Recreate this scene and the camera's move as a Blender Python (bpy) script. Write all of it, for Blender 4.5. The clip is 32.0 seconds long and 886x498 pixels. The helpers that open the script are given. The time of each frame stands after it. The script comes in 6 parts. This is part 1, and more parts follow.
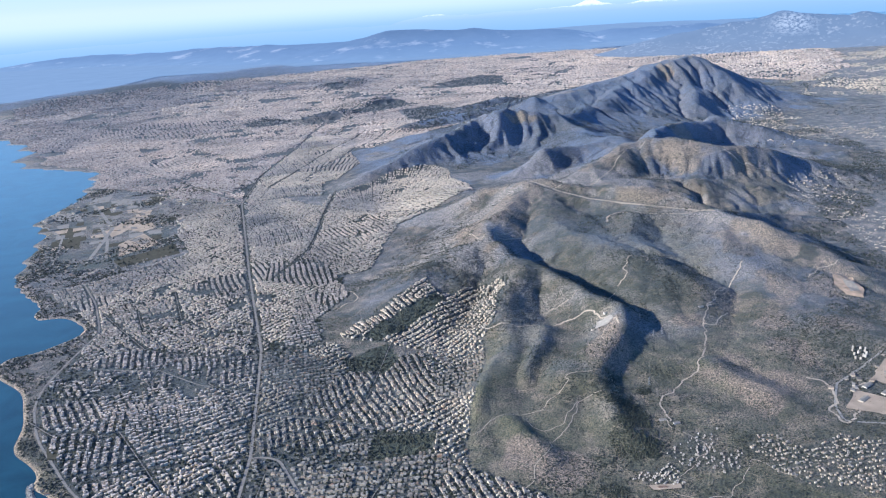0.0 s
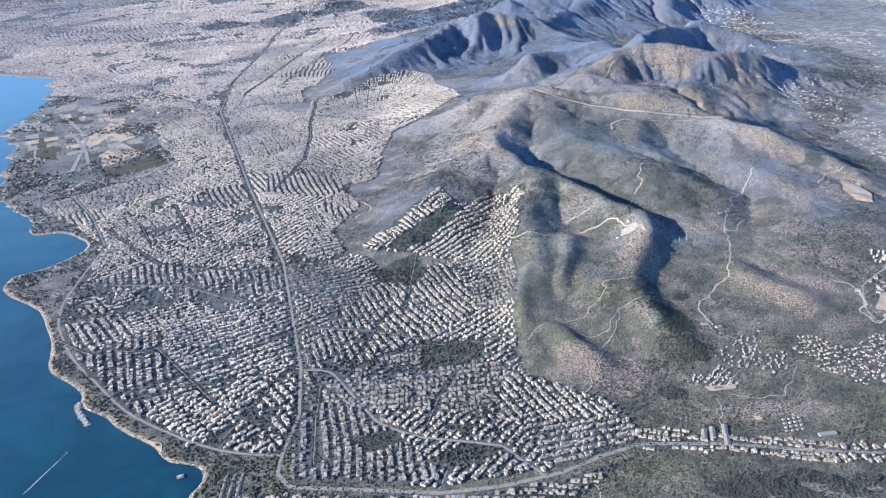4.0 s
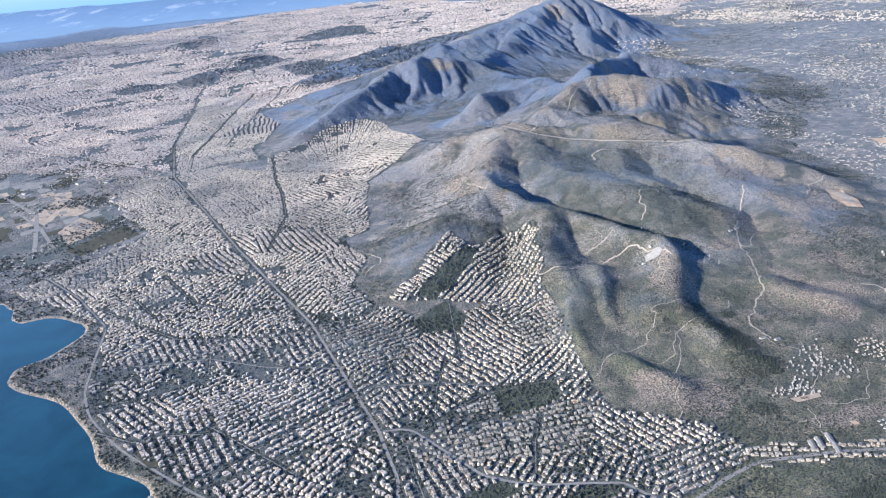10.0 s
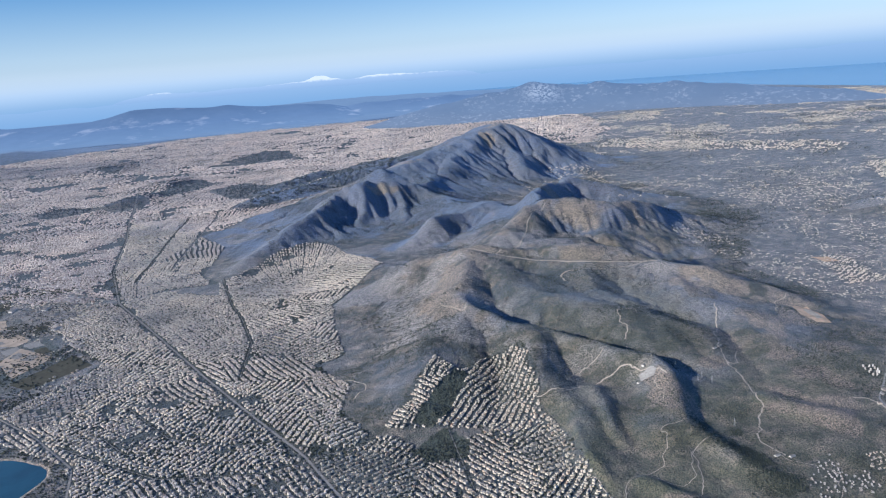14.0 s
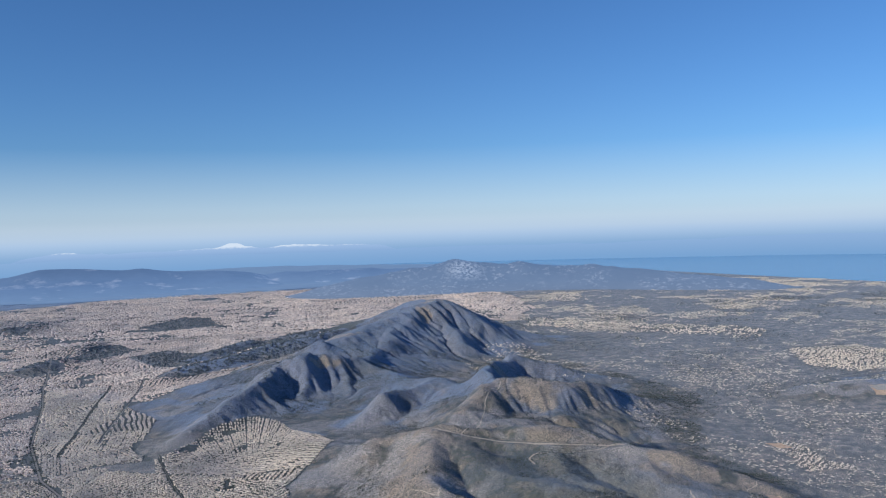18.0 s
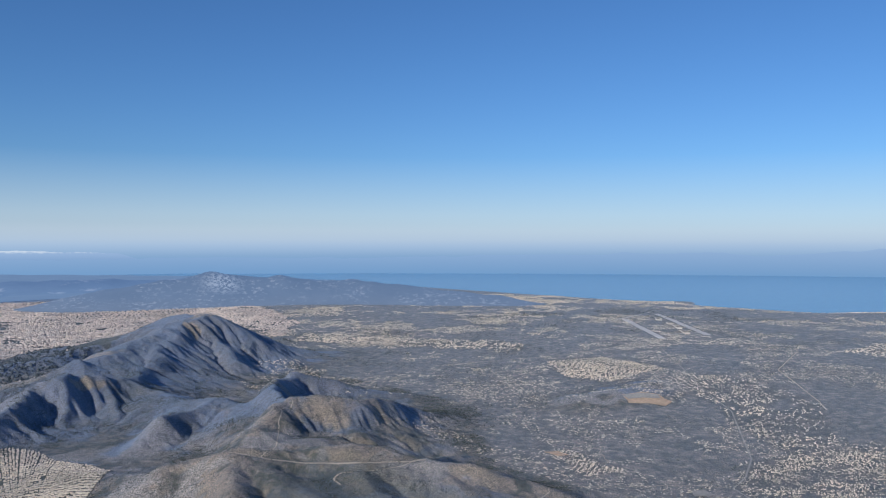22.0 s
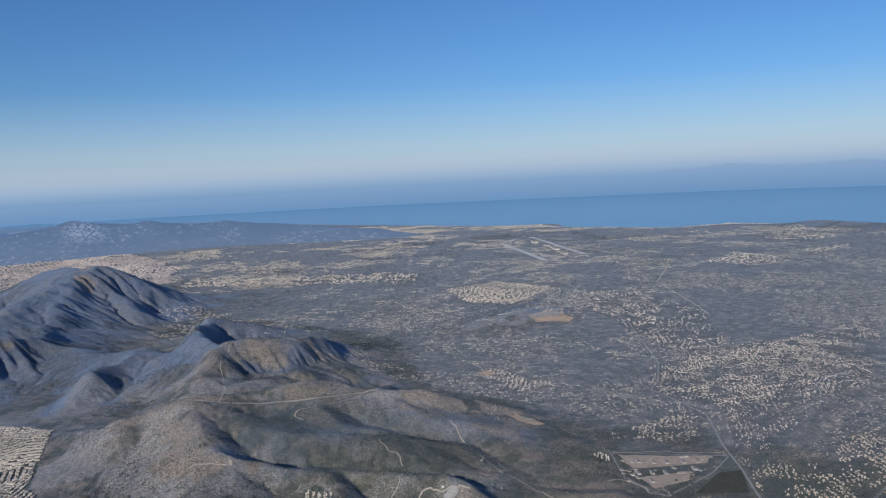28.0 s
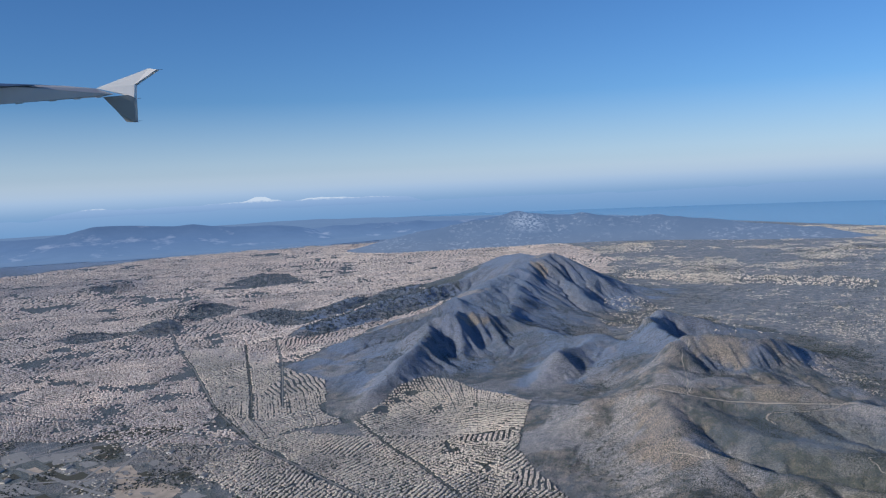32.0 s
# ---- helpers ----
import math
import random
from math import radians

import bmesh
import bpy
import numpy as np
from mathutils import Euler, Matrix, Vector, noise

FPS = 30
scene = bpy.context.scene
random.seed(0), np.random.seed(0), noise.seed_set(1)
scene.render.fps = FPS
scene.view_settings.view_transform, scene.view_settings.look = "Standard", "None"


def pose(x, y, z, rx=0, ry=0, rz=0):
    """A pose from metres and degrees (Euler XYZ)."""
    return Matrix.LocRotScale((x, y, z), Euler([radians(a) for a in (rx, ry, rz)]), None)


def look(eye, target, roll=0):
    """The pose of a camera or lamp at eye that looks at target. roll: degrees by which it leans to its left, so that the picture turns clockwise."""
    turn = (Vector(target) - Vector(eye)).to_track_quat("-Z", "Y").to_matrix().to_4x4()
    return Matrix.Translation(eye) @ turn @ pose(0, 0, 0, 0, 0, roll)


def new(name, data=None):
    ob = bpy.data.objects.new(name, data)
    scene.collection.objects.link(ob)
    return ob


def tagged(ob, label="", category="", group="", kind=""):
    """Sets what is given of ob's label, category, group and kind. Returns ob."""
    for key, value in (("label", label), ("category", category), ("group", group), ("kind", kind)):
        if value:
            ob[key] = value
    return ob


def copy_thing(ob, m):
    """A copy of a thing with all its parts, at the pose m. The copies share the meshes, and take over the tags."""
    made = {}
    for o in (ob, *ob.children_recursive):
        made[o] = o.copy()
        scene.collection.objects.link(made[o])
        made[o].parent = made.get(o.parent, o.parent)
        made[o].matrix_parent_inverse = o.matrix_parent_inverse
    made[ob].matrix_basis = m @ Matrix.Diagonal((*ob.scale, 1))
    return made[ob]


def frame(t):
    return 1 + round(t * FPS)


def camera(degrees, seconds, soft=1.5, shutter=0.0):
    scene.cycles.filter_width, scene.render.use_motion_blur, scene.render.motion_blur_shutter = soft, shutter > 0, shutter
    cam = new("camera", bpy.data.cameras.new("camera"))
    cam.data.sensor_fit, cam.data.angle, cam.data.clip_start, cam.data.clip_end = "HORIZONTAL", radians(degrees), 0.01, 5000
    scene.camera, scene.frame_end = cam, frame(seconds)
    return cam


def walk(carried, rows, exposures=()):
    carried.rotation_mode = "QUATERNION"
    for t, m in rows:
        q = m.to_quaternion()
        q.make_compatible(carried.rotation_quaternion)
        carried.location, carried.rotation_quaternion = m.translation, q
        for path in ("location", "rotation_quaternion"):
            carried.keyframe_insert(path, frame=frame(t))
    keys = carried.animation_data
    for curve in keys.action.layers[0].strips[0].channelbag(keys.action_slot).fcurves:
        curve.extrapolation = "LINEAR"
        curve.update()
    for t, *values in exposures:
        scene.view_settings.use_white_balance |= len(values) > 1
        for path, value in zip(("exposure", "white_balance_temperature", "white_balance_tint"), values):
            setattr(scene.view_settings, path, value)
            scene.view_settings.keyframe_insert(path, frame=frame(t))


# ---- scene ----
cam = camera(56.8, 32.0, 1.2)
PATH = [
    (0, (-1.739, 0.239, 106.091), (-1.8430, 2.1535, 105.5219), -3.8),
    (0.5, (-5.032, 0.554, 106.189), (-5.1135, 2.4695, 105.6190), -4.1),
    (1, (-8.568, 0.621, 106.258), (-8.6276, 2.5386, 105.6941), -4.3),
    (1.5, (-11.943, 0.835, 106.409), (-11.9781, 2.7515, 105.8390), -4.2),
    (2, (-15.347, 1.047, 106.620), (-15.3650, 2.9604, 106.0380), -4.3),
    (2.5, (-18.743, 1.296, 106.869), (-18.7545, 3.2019, 106.2626), -4.4),
    (3, (-22.132, 1.585, 107.147), (-22.1303, 3.4520, 106.4295), -3.6),
    (3.5, (-25.517, 1.911, 107.440), (-25.4934, 3.7588, 106.6745), -2.8),
    (5.5, (-39.044, 3.501, 108.595), (-38.9577, 5.3107, 107.7473), -4.9),
    (6, (-42.425, 3.974, 108.855), (-42.3161, 5.7768, 107.9945), -4.8),
    (6.5, (-45.806, 4.496, 109.085), (-45.6877, 6.2919, 108.2128), -4.9),
    (7, (-49.187, 5.080, 109.276), (-49.0469, 6.8735, 108.4023), -4.8),
    (7.5, (-52.563, 5.734, 109.429), (-52.3886, 7.5276, 108.5621), -4.4),
    (8, (-55.932, 6.455, 109.553), (-55.7238, 8.2626, 108.7232), -4.6),
    (8.5, (-59.289, 7.237, 109.663), (-59.0479, 9.0714, 108.9027), -4.7),
    (9, (-62.635, 8.078, 109.771), (-62.3959, 9.9245, 109.0399), -5.2),
    (9.5, (-65.969, 8.978, 109.884), (-65.7066, 10.8261, 109.1654), -5.4),
    (10, (-69.291, 9.940, 110.005), (-69.0041, 11.7879, 109.2950), -5.8),
    (10.5, (-72.601, 10.970, 110.135), (-72.2890, 12.8141, 109.4276), -5.9),
    (11, (-75.899, 12.072, 110.277), (-75.5610, 13.9114, 109.5697), -5.9),
    (11.5, (-79.184, 13.249, 110.431), (-78.8221, 15.0846, 109.7236), -6),
    (12, (-82.453, 14.505, 110.600), (-82.0707, 16.3513, 109.9327), -6.2),
    (12.5, (-85.703, 15.839, 110.787), (-85.2758, 17.6973, 110.1846), -5.9),
    (13, (-88.930, 17.247, 110.995), (-88.4612, 19.1093, 110.4360), -5.5),
    (13.5, (-92.125, 18.724, 111.228), (-91.6165, 20.5905, 110.7204), -5),
    (14, (-95.283, 20.261, 111.489), (-94.7333, 22.1314, 111.0425), -4.5),
    (14.5, (-98.400, 21.847, 111.776), (-97.8070, 23.7217, 111.4115), -3.8),
    (15, (-101.477, 23.470, 112.080), (-100.8464, 25.3473, 111.8016), -3.2),
    (15.5, (-104.519, 25.123, 112.392), (-103.8561, 26.9984, 112.1795), -3.3),
    (17.5, (-116.377, 32.021, 113.622), (-115.6038, 33.8631, 113.5351), -2.1),
    (18, (-119.240, 33.843, 113.910), (-118.4394, 35.6755, 113.8673), -1.7),
    (18.5, (-122.024, 35.747, 114.178), (-121.1986, 37.5689, 114.1653), -1.2),
    (19, (-124.701, 37.762, 114.418), (-123.8518, 39.5726, 114.4276), -0.8),
    (19.5, (-127.270, 39.890, 114.629), (-126.4002, 41.6906, 114.6445), -0.6),
    (20, (-129.767, 42.093, 114.819), (-128.8332, 43.8619, 114.8311), -0.7),
    (20.5, (-132.246, 44.308, 115.002), (-131.1434, 45.9770, 115.0096), -1.1),
    (21, (-134.765, 46.469, 115.189), (-133.5280, 48.0406, 115.1707), -0.2),
    (21.5, (-137.371, 48.518, 115.388), (-136.0806, 50.0456, 115.3711), 0),
    (22, (-140.100, 50.413, 115.608), (-138.7831, 51.9181, 115.5905), 0.1),
    (22.5, (-142.968, 52.135, 115.849), (-141.6348, 53.6255, 115.8255), -0.1),
    (23, (-145.964, 53.697, 116.112), (-144.5854, 55.1406, 115.9915), -1.2),
    (23.5, (-149.049, 55.146, 116.390), (-147.5945, 56.5110, 116.2441), -2.1),
    (24, (-152.172, 56.544, 116.677), (-150.6771, 57.8645, 116.5300), -2.5),
    (24.5, (-155.297, 57.934, 116.968), (-153.7854, 59.2354, 116.8211), -2.7),
    (26.5, (-167.699, 63.595, 118.148), (-166.1459, 64.8471, 118.0031), -3.2),
    (27, (-170.777, 65.040, 118.450), (-169.2203, 66.2855, 118.2929), -3),
    (27.5, (-173.854, 66.493, 118.758), (-172.2970, 67.7345, 118.5780), -2.8),
    (28, (-176.945, 67.942, 119.077), (-175.3931, 69.1893, 118.8856), -2.6),
    (28.5, (-180.064, 69.374, 119.405), (-178.5151, 70.6244, 119.2068), -2.3),
    (29, (-183.217, 70.777, 119.738), (-181.7607, 72.1355, 119.5465), -2.4),
    (29.5, (-186.369, 72.177, 120.109), (-185.0986, 73.7118, 119.9299), -2.6),
    (30, (-189.654, 73.484, 120.469), (-188.4832, 75.0970, 120.3031), -2.4),
    (30.5, (-193.061, 74.814, 120.846), (-192.0436, 76.5298, 120.6999), -2.3),
    (31, (-196.383, 76.068, 121.058), (-195.5332, 77.8732, 120.9213), -2.4),
    (31.5, (-199.372, 77.375, 121.169), (-198.5438, 79.1906, 121.0319), -1.9),
    (32, (-201.625, 78.546, 121.139), (-200.8531, 80.3838, 120.9760), -2.5),
]
walk(cam, [(t, look(eye, target, roll)) for t, eye, target, roll in PATH], [(0.0, 0.8, 5200, 10), (2.5, 0.98, 5200, 10), (3.5, 1.18, 5200, 10), (7.0, 1.2, 5300, 10),
     (11.5, 0.88, 5150, 10), (13.5, 0.51, 5150, 10), (15.5, 0.22, 5150, 10), (18.0, 0.17, 5300, 10), (20.0, 0.09, 5300, 10), (24.0, -0.02, 5350, 10), (26.5, -0.26, 5300, 10), (28.0, -0.15, 5300, 10), (30.0, -0.1, 5250, 10), (32.0, 0.02, 5200, 10)])

# One unit stands for 20 m of country, so that the far coasts fit inside the lens's reach. z = 0 is the sea.

# ---------------------------------------------------------------- sky and sun
SUN_AZ, SUN_EL = 259.0, 23.0        # clockwise from +y, above the horizon
world = bpy.data.worlds.new("sky")
scene.world = world
world.use_nodes = True
wn = world.node_tree.nodes
wl = world.node_tree.links
sky = wn.new("ShaderNodeTexSky")
sky.sky_type = "NISHITA"
sky.sun_disc = False
sky.sun_elevation, sky.sun_rotation = radians(SUN_EL), radians(SUN_AZ)
sky.altitude, sky.air_density, sky.dust_density, sky.ozone_density = 600, 1.0, 0.15, 6.0
wl.new(sky.outputs[0], wn["Background"].inputs[0])
wn["Background"].inputs[1].default_value = 0.078

sun_data = bpy.data.lights.new("sun", "SUN")
sun_data.energy, sun_data.angle, sun_data.color = 3.9, radians(0.5), (1.0, 0.84, 0.62)
sun = new("sun", sun_data)
sd = Vector((math.sin(radians(SUN_AZ)) * math.cos(radians(SUN_EL)), math.cos(radians(SUN_AZ)) * math.cos(radians(SUN_EL)), math.sin(radians(SUN_EL))))
sun.matrix_world = look(sd * 300, (0, 0, 0))


# ---------------------------------------------------------------- materials
def material(name, rough=0.85, spec=0.3):
    m = bpy.data.materials.new(name)
    m.use_nodes = True
    b = m.node_tree.nodes["Principled BSDF"]
    b.inputs["Roughness"].default_value = rough
    b.inputs["Specular IOR Level"].default_value = spec
    return m, m.node_tree.nodes, m.node_tree.links, b


def ramp(nodes, links, source, stops):
    r = nodes.new("ShaderNodeValToRGB")
    while len(r.color_ramp.elements) < len(stops):
        r.color_ramp.elements.new(0.5)
    for e, (p, c) in zip(r.color_ramp.elements, stops):
        e.position, e.color = p, (*c, 1)
    links.new(source, r.inputs[0])
    return r.outputs[0]


def grain(nodes, links, scale, detail=4.0, rough=0.55, warp=0.0):
    co = nodes.new("ShaderNodeTexCoord")
    n = nodes.new("ShaderNodeTexNoise")
    n.inputs["Scale"].default_value, n.inputs["Detail"].default_value = scale, detail
    n.inputs["Roughness"].default_value, n.inputs["Distortion"].default_value = rough, warp
    links.new(co.outputs["Object"], n.inputs["Vector"])
    return n.outputs["Fac"]


def blend(nodes, links, fac, a, b, kind="MIX"):
    x = nodes.new("ShaderNodeMix")
    x.data_type, x.blend_type = "RGBA", kind
    for socket, v in ((x.inputs[0], fac), (x.inputs[6], a), (x.inputs[7], b)):
        if isinstance(v, (int, float)):
            socket.default_value = v
        elif isinstance(v, tuple):
            socket.default_value = (*v, 1)
        else:
            links.new(v, socket)
    return x.outputs[2]


def bump(nodes, links, source, shader, strength=0.4, dist=0.3):
    b = nodes.new("ShaderNodeBump")
    b.inputs["Strength"].default_value, b.inputs["Distance"].default_value = strength, dist
    links.new(source, b.inputs["Height"])
    links.new(b.outputs[0], shader.inputs["Normal"])


def attribute(nodes, name):
    a = nodes.new("ShaderNodeAttribute")
    a.attribute_name = name
    return a.outputs["Fac"]


def simple(name, colour, rough=0.85, scale=1.0, vary=0.25, spec=0.3, relief=0.0):
    m, n, l, b = material(name, rough, spec)
    lo, hi = tuple(c * (1 - vary) for c in colour), tuple(min(1, c * (1 + vary)) for c in colour)
    g = grain(n, l, scale, 5)
    c = ramp(n, l, g, [(0.3, lo), (0.7, hi)])
    g2 = grain(n, l, scale * 0.13, 3)
    c = blend(n, l, ramp(n, l, g2, [(0.35, (0, 0, 0)), (0.7, (0.5, 0.5, 0.5))]), c, tuple(x * 0.75 for x in colour))
    l.new(c, b.inputs["Base Color"])
    if relief:
        bump(n, l, g, b, relief, 0.2)
    return m


def ground_material():
    m, n, l, b = material("open_country", 0.9, 0.25)
    fine, mid, wide = grain(n, l, 1.3, 6, 0.65), grain(n, l, 0.16, 6, 0.6, 0.4), grain(n, l, 0.03, 4, 0.5)
    scrub = ramp(n, l, mid, [(0.36, (0.045, 0.042, 0.034)), (0.47, (0.074, 0.066, 0.052)), (0.5, (0.114, 0.095, 0.072)), (0.66, (0.19, 0.153, 0.114))])
    stone = ramp(n, l, fine, [(0.35, (0.15, 0.132, 0.115)), (0.62, (0.30, 0.265, 0.235))])
    grass = ramp(n, l, mid, [(0.3, (0.075, 0.078, 0.042)), (0.5, (0.115, 0.108, 0.062)), (0.68, (0.185, 0.155, 0.10))])
    # forest colour with blue mixed in to imitate haze on far hills
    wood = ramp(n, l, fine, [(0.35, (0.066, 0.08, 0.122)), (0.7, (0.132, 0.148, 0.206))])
    plain = ramp(n, l, mid, [(0.32, (0.085, 0.08, 0.068)), (0.5, (0.15, 0.13, 0.108)), (0.66, (0.28, 0.225, 0.175))])
    town = ramp(n, l, fine, [(0.35, (0.038, 0.042, 0.036)), (0.52, (0.066, 0.066, 0.06)), (0.68, (0.13, 0.122, 0.11))])
    c = blend(n, l, attribute(n, "stone"), scrub, stone)
    c = blend(n, l, blend(n, l, 0.55, (0, 0, 0), attribute(n, "meadow_thin_haze")), c, grass)
    c = blend(n, l, attribute(n, "grass"), c, grass)
    earth = ramp(n, l, fine, [(0.35, (0.142, 0.113, 0.086)), (0.62, (0.265, 0.211, 0.16))])
    c = blend(n, l, attribute(n, "plain"), c, plain)
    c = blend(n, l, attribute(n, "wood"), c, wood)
    c = blend(n, l, attribute(n, "tan"), c, earth)
    c = blend(n, l, attribute(n, "scrub"), c, ramp(n, l, fine, [(0.35, (0.035, 0.042, 0.026)), (0.65, (0.085, 0.085, 0.055))]))
    c = blend(n, l, attribute(n, "town"), c, town)
    c = blend(n, l, attribute(n, "beach"), c, (0.42, 0.33, 0.22))
    # evergreen shrubs as dots, thick in some stretches and thin in others
    co = n.new("ShaderNodeTexCoord")
    for scale, share, seed in ((1.5, 0.9, 0.4), (2.6, 0.9, 0.9)):
        dot = n.new("ShaderNodeTexVoronoi")
        dot.voronoi_dimensions = "2D"
        dot.inputs["Scale"].default_value = scale
        l.new(co.outputs["Object"], dot.inputs["Vector"])
        spot = ramp(n, l, dot.outputs["Distance"], [(0.24, (1, 1, 1)), (0.36, (0, 0, 0))])
        thick = ramp(n, l, grain(n, l, 0.21 * seed, 5, 0.65, 0.6), [(0.38, (0.4, 0.4, 0.4)), (0.55, (1, 1, 1))])
        c = blend(n, l, blend(n, l, share, (0, 0, 0), blend(n, l, 1.0, spot, thick, "MULTIPLY")), c, (0.038, 0.042, 0.03))
    c = blend(n, l, 0.55, c, ramp(n, l, grain(n, l, 0.45, 5, 0.7, 0.8), [(0.36, (0.6, 0.62, 0.62)), (0.5, (1, 1, 1)), (0.64, (1.3, 1.26, 1.2))]), "MULTIPLY")
    c = blend(n, l, 0.35, c, ramp(n, l, wide, [(0.3, (0.75, 0.77, 0.74)), (0.7, (1.2, 1.15, 1.1))]), "MULTIPLY")
    l.new(blend(n, l, 1.0, c, (1.92, 1.93, 2.03), "MULTIPLY"), b.inputs["Base Color"])
    # blue sheen imitates haze: thin on the near slopes, thick on wooded hills
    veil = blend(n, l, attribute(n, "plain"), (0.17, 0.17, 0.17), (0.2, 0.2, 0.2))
    veil = blend(n, l, attribute(n, "meadow_thin_haze"), veil, (0.08, 0.08, 0.08))
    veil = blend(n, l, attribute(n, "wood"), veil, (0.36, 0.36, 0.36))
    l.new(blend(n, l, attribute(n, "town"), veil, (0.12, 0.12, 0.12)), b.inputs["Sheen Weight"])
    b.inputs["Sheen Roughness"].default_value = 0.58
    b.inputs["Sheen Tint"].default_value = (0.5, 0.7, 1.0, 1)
    rough = n.new("ShaderNodeMath")
    rough.operation = "MULTIPLY_ADD"
    l.new(grain(n, l, 0.38, 8, 0.68, 0.5), rough.inputs[0])
    rough.inputs[1].default_value = 3.2
    l.new(fine, rough.inputs[2])
    bump(n, l, rough.outputs[0], b, 0.8, 0.42)
    return m


def sea_material():
    m, n, l, b = material("sea_water", 0.22, 0.5)
    b.inputs["IOR"].default_value = 1.33
    w = grain(n, l, 0.05, 5, 0.6, 1.0)
    c = ramp(n, l, w, [(0.35, (0.006, 0.038, 0.068)), (0.65, (0.014, 0.068, 0.108))])
    l.new(c, b.inputs["Base Color"])
    # blue sheen imitates haze over the far water
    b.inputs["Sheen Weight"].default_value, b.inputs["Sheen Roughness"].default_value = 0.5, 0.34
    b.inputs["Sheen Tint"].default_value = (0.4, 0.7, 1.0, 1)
    bump(n, l, grain(n, l, 2.5, 5, 0.65), b, 0.2, 0.1)
    return m


def house_material(name, stops, town_scale=0.02):
    m, n, l, b = material(name, 0.75, 0.35)
    geo = n.new("ShaderNodeNewGeometry")
    c = ramp(n, l, geo.outputs["Random Per Island"], stops)
    c = blend(n, l, 0.35, c, ramp(n, l, grain(n, l, 2.6, 3, 0.6), [(0.35, (0.55, 0.55, 0.57)), (0.6, (1, 1, 1))]), "MULTIPLY")
    c = blend(n, l, 0.8, c, ramp(n, l, grain(n, l, town_scale, 5, 0.6, 0.5), [(0.36, (0.6, 0.6, 0.6)), (0.5, (1, 0.98, 0.96)), (0.64, (1.1, 1.06, 1.0))]), "MULTIPLY")
    l.new(c, b.inputs["Base Color"])
    return m


MAT = {}
MAT["ground"] = ground_material()
MAT["sea"] = sea_material()
MAT["walls"] = house_material("painted_house_walls", [(0.0, (0.46, 0.41, 0.34)), (0.3, (0.66, 0.59, 0.475)), (0.7, (0.83, 0.755, 0.62)), (1.0, (0.64, 0.53, 0.41))])
MAT["roofs"] = house_material("flat_roofs", [(0.0, (0.20, 0.19, 0.175)), (0.4, (0.38, 0.355, 0.32)), (0.8, (0.58, 0.54, 0.48)), (0.94, (0.46, 0.36, 0.28)), (1.0, (0.40, 0.25, 0.17))])
MAT["far_town"] = house_material("distant_house_blocks", [(0.0, (0.42, 0.345, 0.29)), (0.5, (0.70, 0.59, 0.51)), (1.0, (0.87, 0.77, 0.68))])
MAT["asphalt"] = simple("asphalt", (0.33, 0.31, 0.285), 0.9, 1.5)
MAT["concrete_road"] = simple("pale_worn_road", (0.42, 0.40, 0.37), 0.9, 1.5)
MAT["track"] = simple("pale_dirt_track", (0.58, 0.50, 0.40), 0.95, 1.2)
MAT["chalk"] = simple("white_quarry_rock", (0.44, 0.41, 0.37), 0.9, 0.9)
MAT["ochre"] = simple("ochre_quarry_earth", (0.66, 0.49, 0.34), 0.95, 0.6)
MAT["apron"] = simple("sandy_concrete_apron", (0.56, 0.45, 0.34), 0.9, 0.25)
MAT["field"] = simple("dry_green_field", (0.105, 0.1, 0.074), 0.95, 0.8)
MAT["leaf"] = house_material("shrub_leaves", [(0.0, (0.028, 0.036, 0.024)), (0.5, (0.048, 0.056, 0.036)), (1.0, (0.08, 0.082, 0.055))])
# needle colour paled and blued to imitate haze over the basin
MAT["hazy_needles"] = house_material("hazy_pine_needles", [(0.0, (0.065, 0.08, 0.09)), (1.0, (0.115, 0.135, 0.15))])
MAT["runway"] = simple("sunlit_concrete", (0.72, 0.69, 0.65), 0.9, 0.05, 0.1)
# blue sheen on foliage and far blocks, standing in for haze
for key in ("leaf", "far_town", "hazy_needles"):
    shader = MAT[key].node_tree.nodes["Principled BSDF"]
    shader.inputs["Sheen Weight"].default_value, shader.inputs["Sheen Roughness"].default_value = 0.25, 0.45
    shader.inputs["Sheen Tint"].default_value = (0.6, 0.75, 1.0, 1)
MAT["concrete"] = simple("pale_concrete", (0.36, 0.34, 0.31), 0.85, 2.0)


# ---------------------------------------------------------------- relief of the country
def lattice(ix, iy, seed):
    h = (ix.astype(np.int64) * 374761393 + iy.astype(np.int64) * 668265263 + seed * 69069) & 0x7FFFFFFF
    h = ((h ^ (h >> 13)) * 1274126177) & 0x7FFFFFFF
    return ((h ^ (h >> 16)) & 0xFFFF) / 65535.0


def value_noise(x, y, seed):
    ix, iy = np.floor(x), np.floor(y)
    fx, fy = x - ix, y - iy
    fx, fy = fx * fx * fx * (fx * (fx * 6 - 15) + 10), fy * fy * fy * (fy * (fy * 6 - 15) + 10)
    a, b = lattice(ix, iy, seed), lattice(ix + 1, iy, seed)
    c, d = lattice(ix, iy + 1, seed), lattice(ix + 1, iy + 1, seed)
    return (a * (1 - fx) + b * fx) * (1 - fy) + (c * (1 - fx) + d * fx) * fy


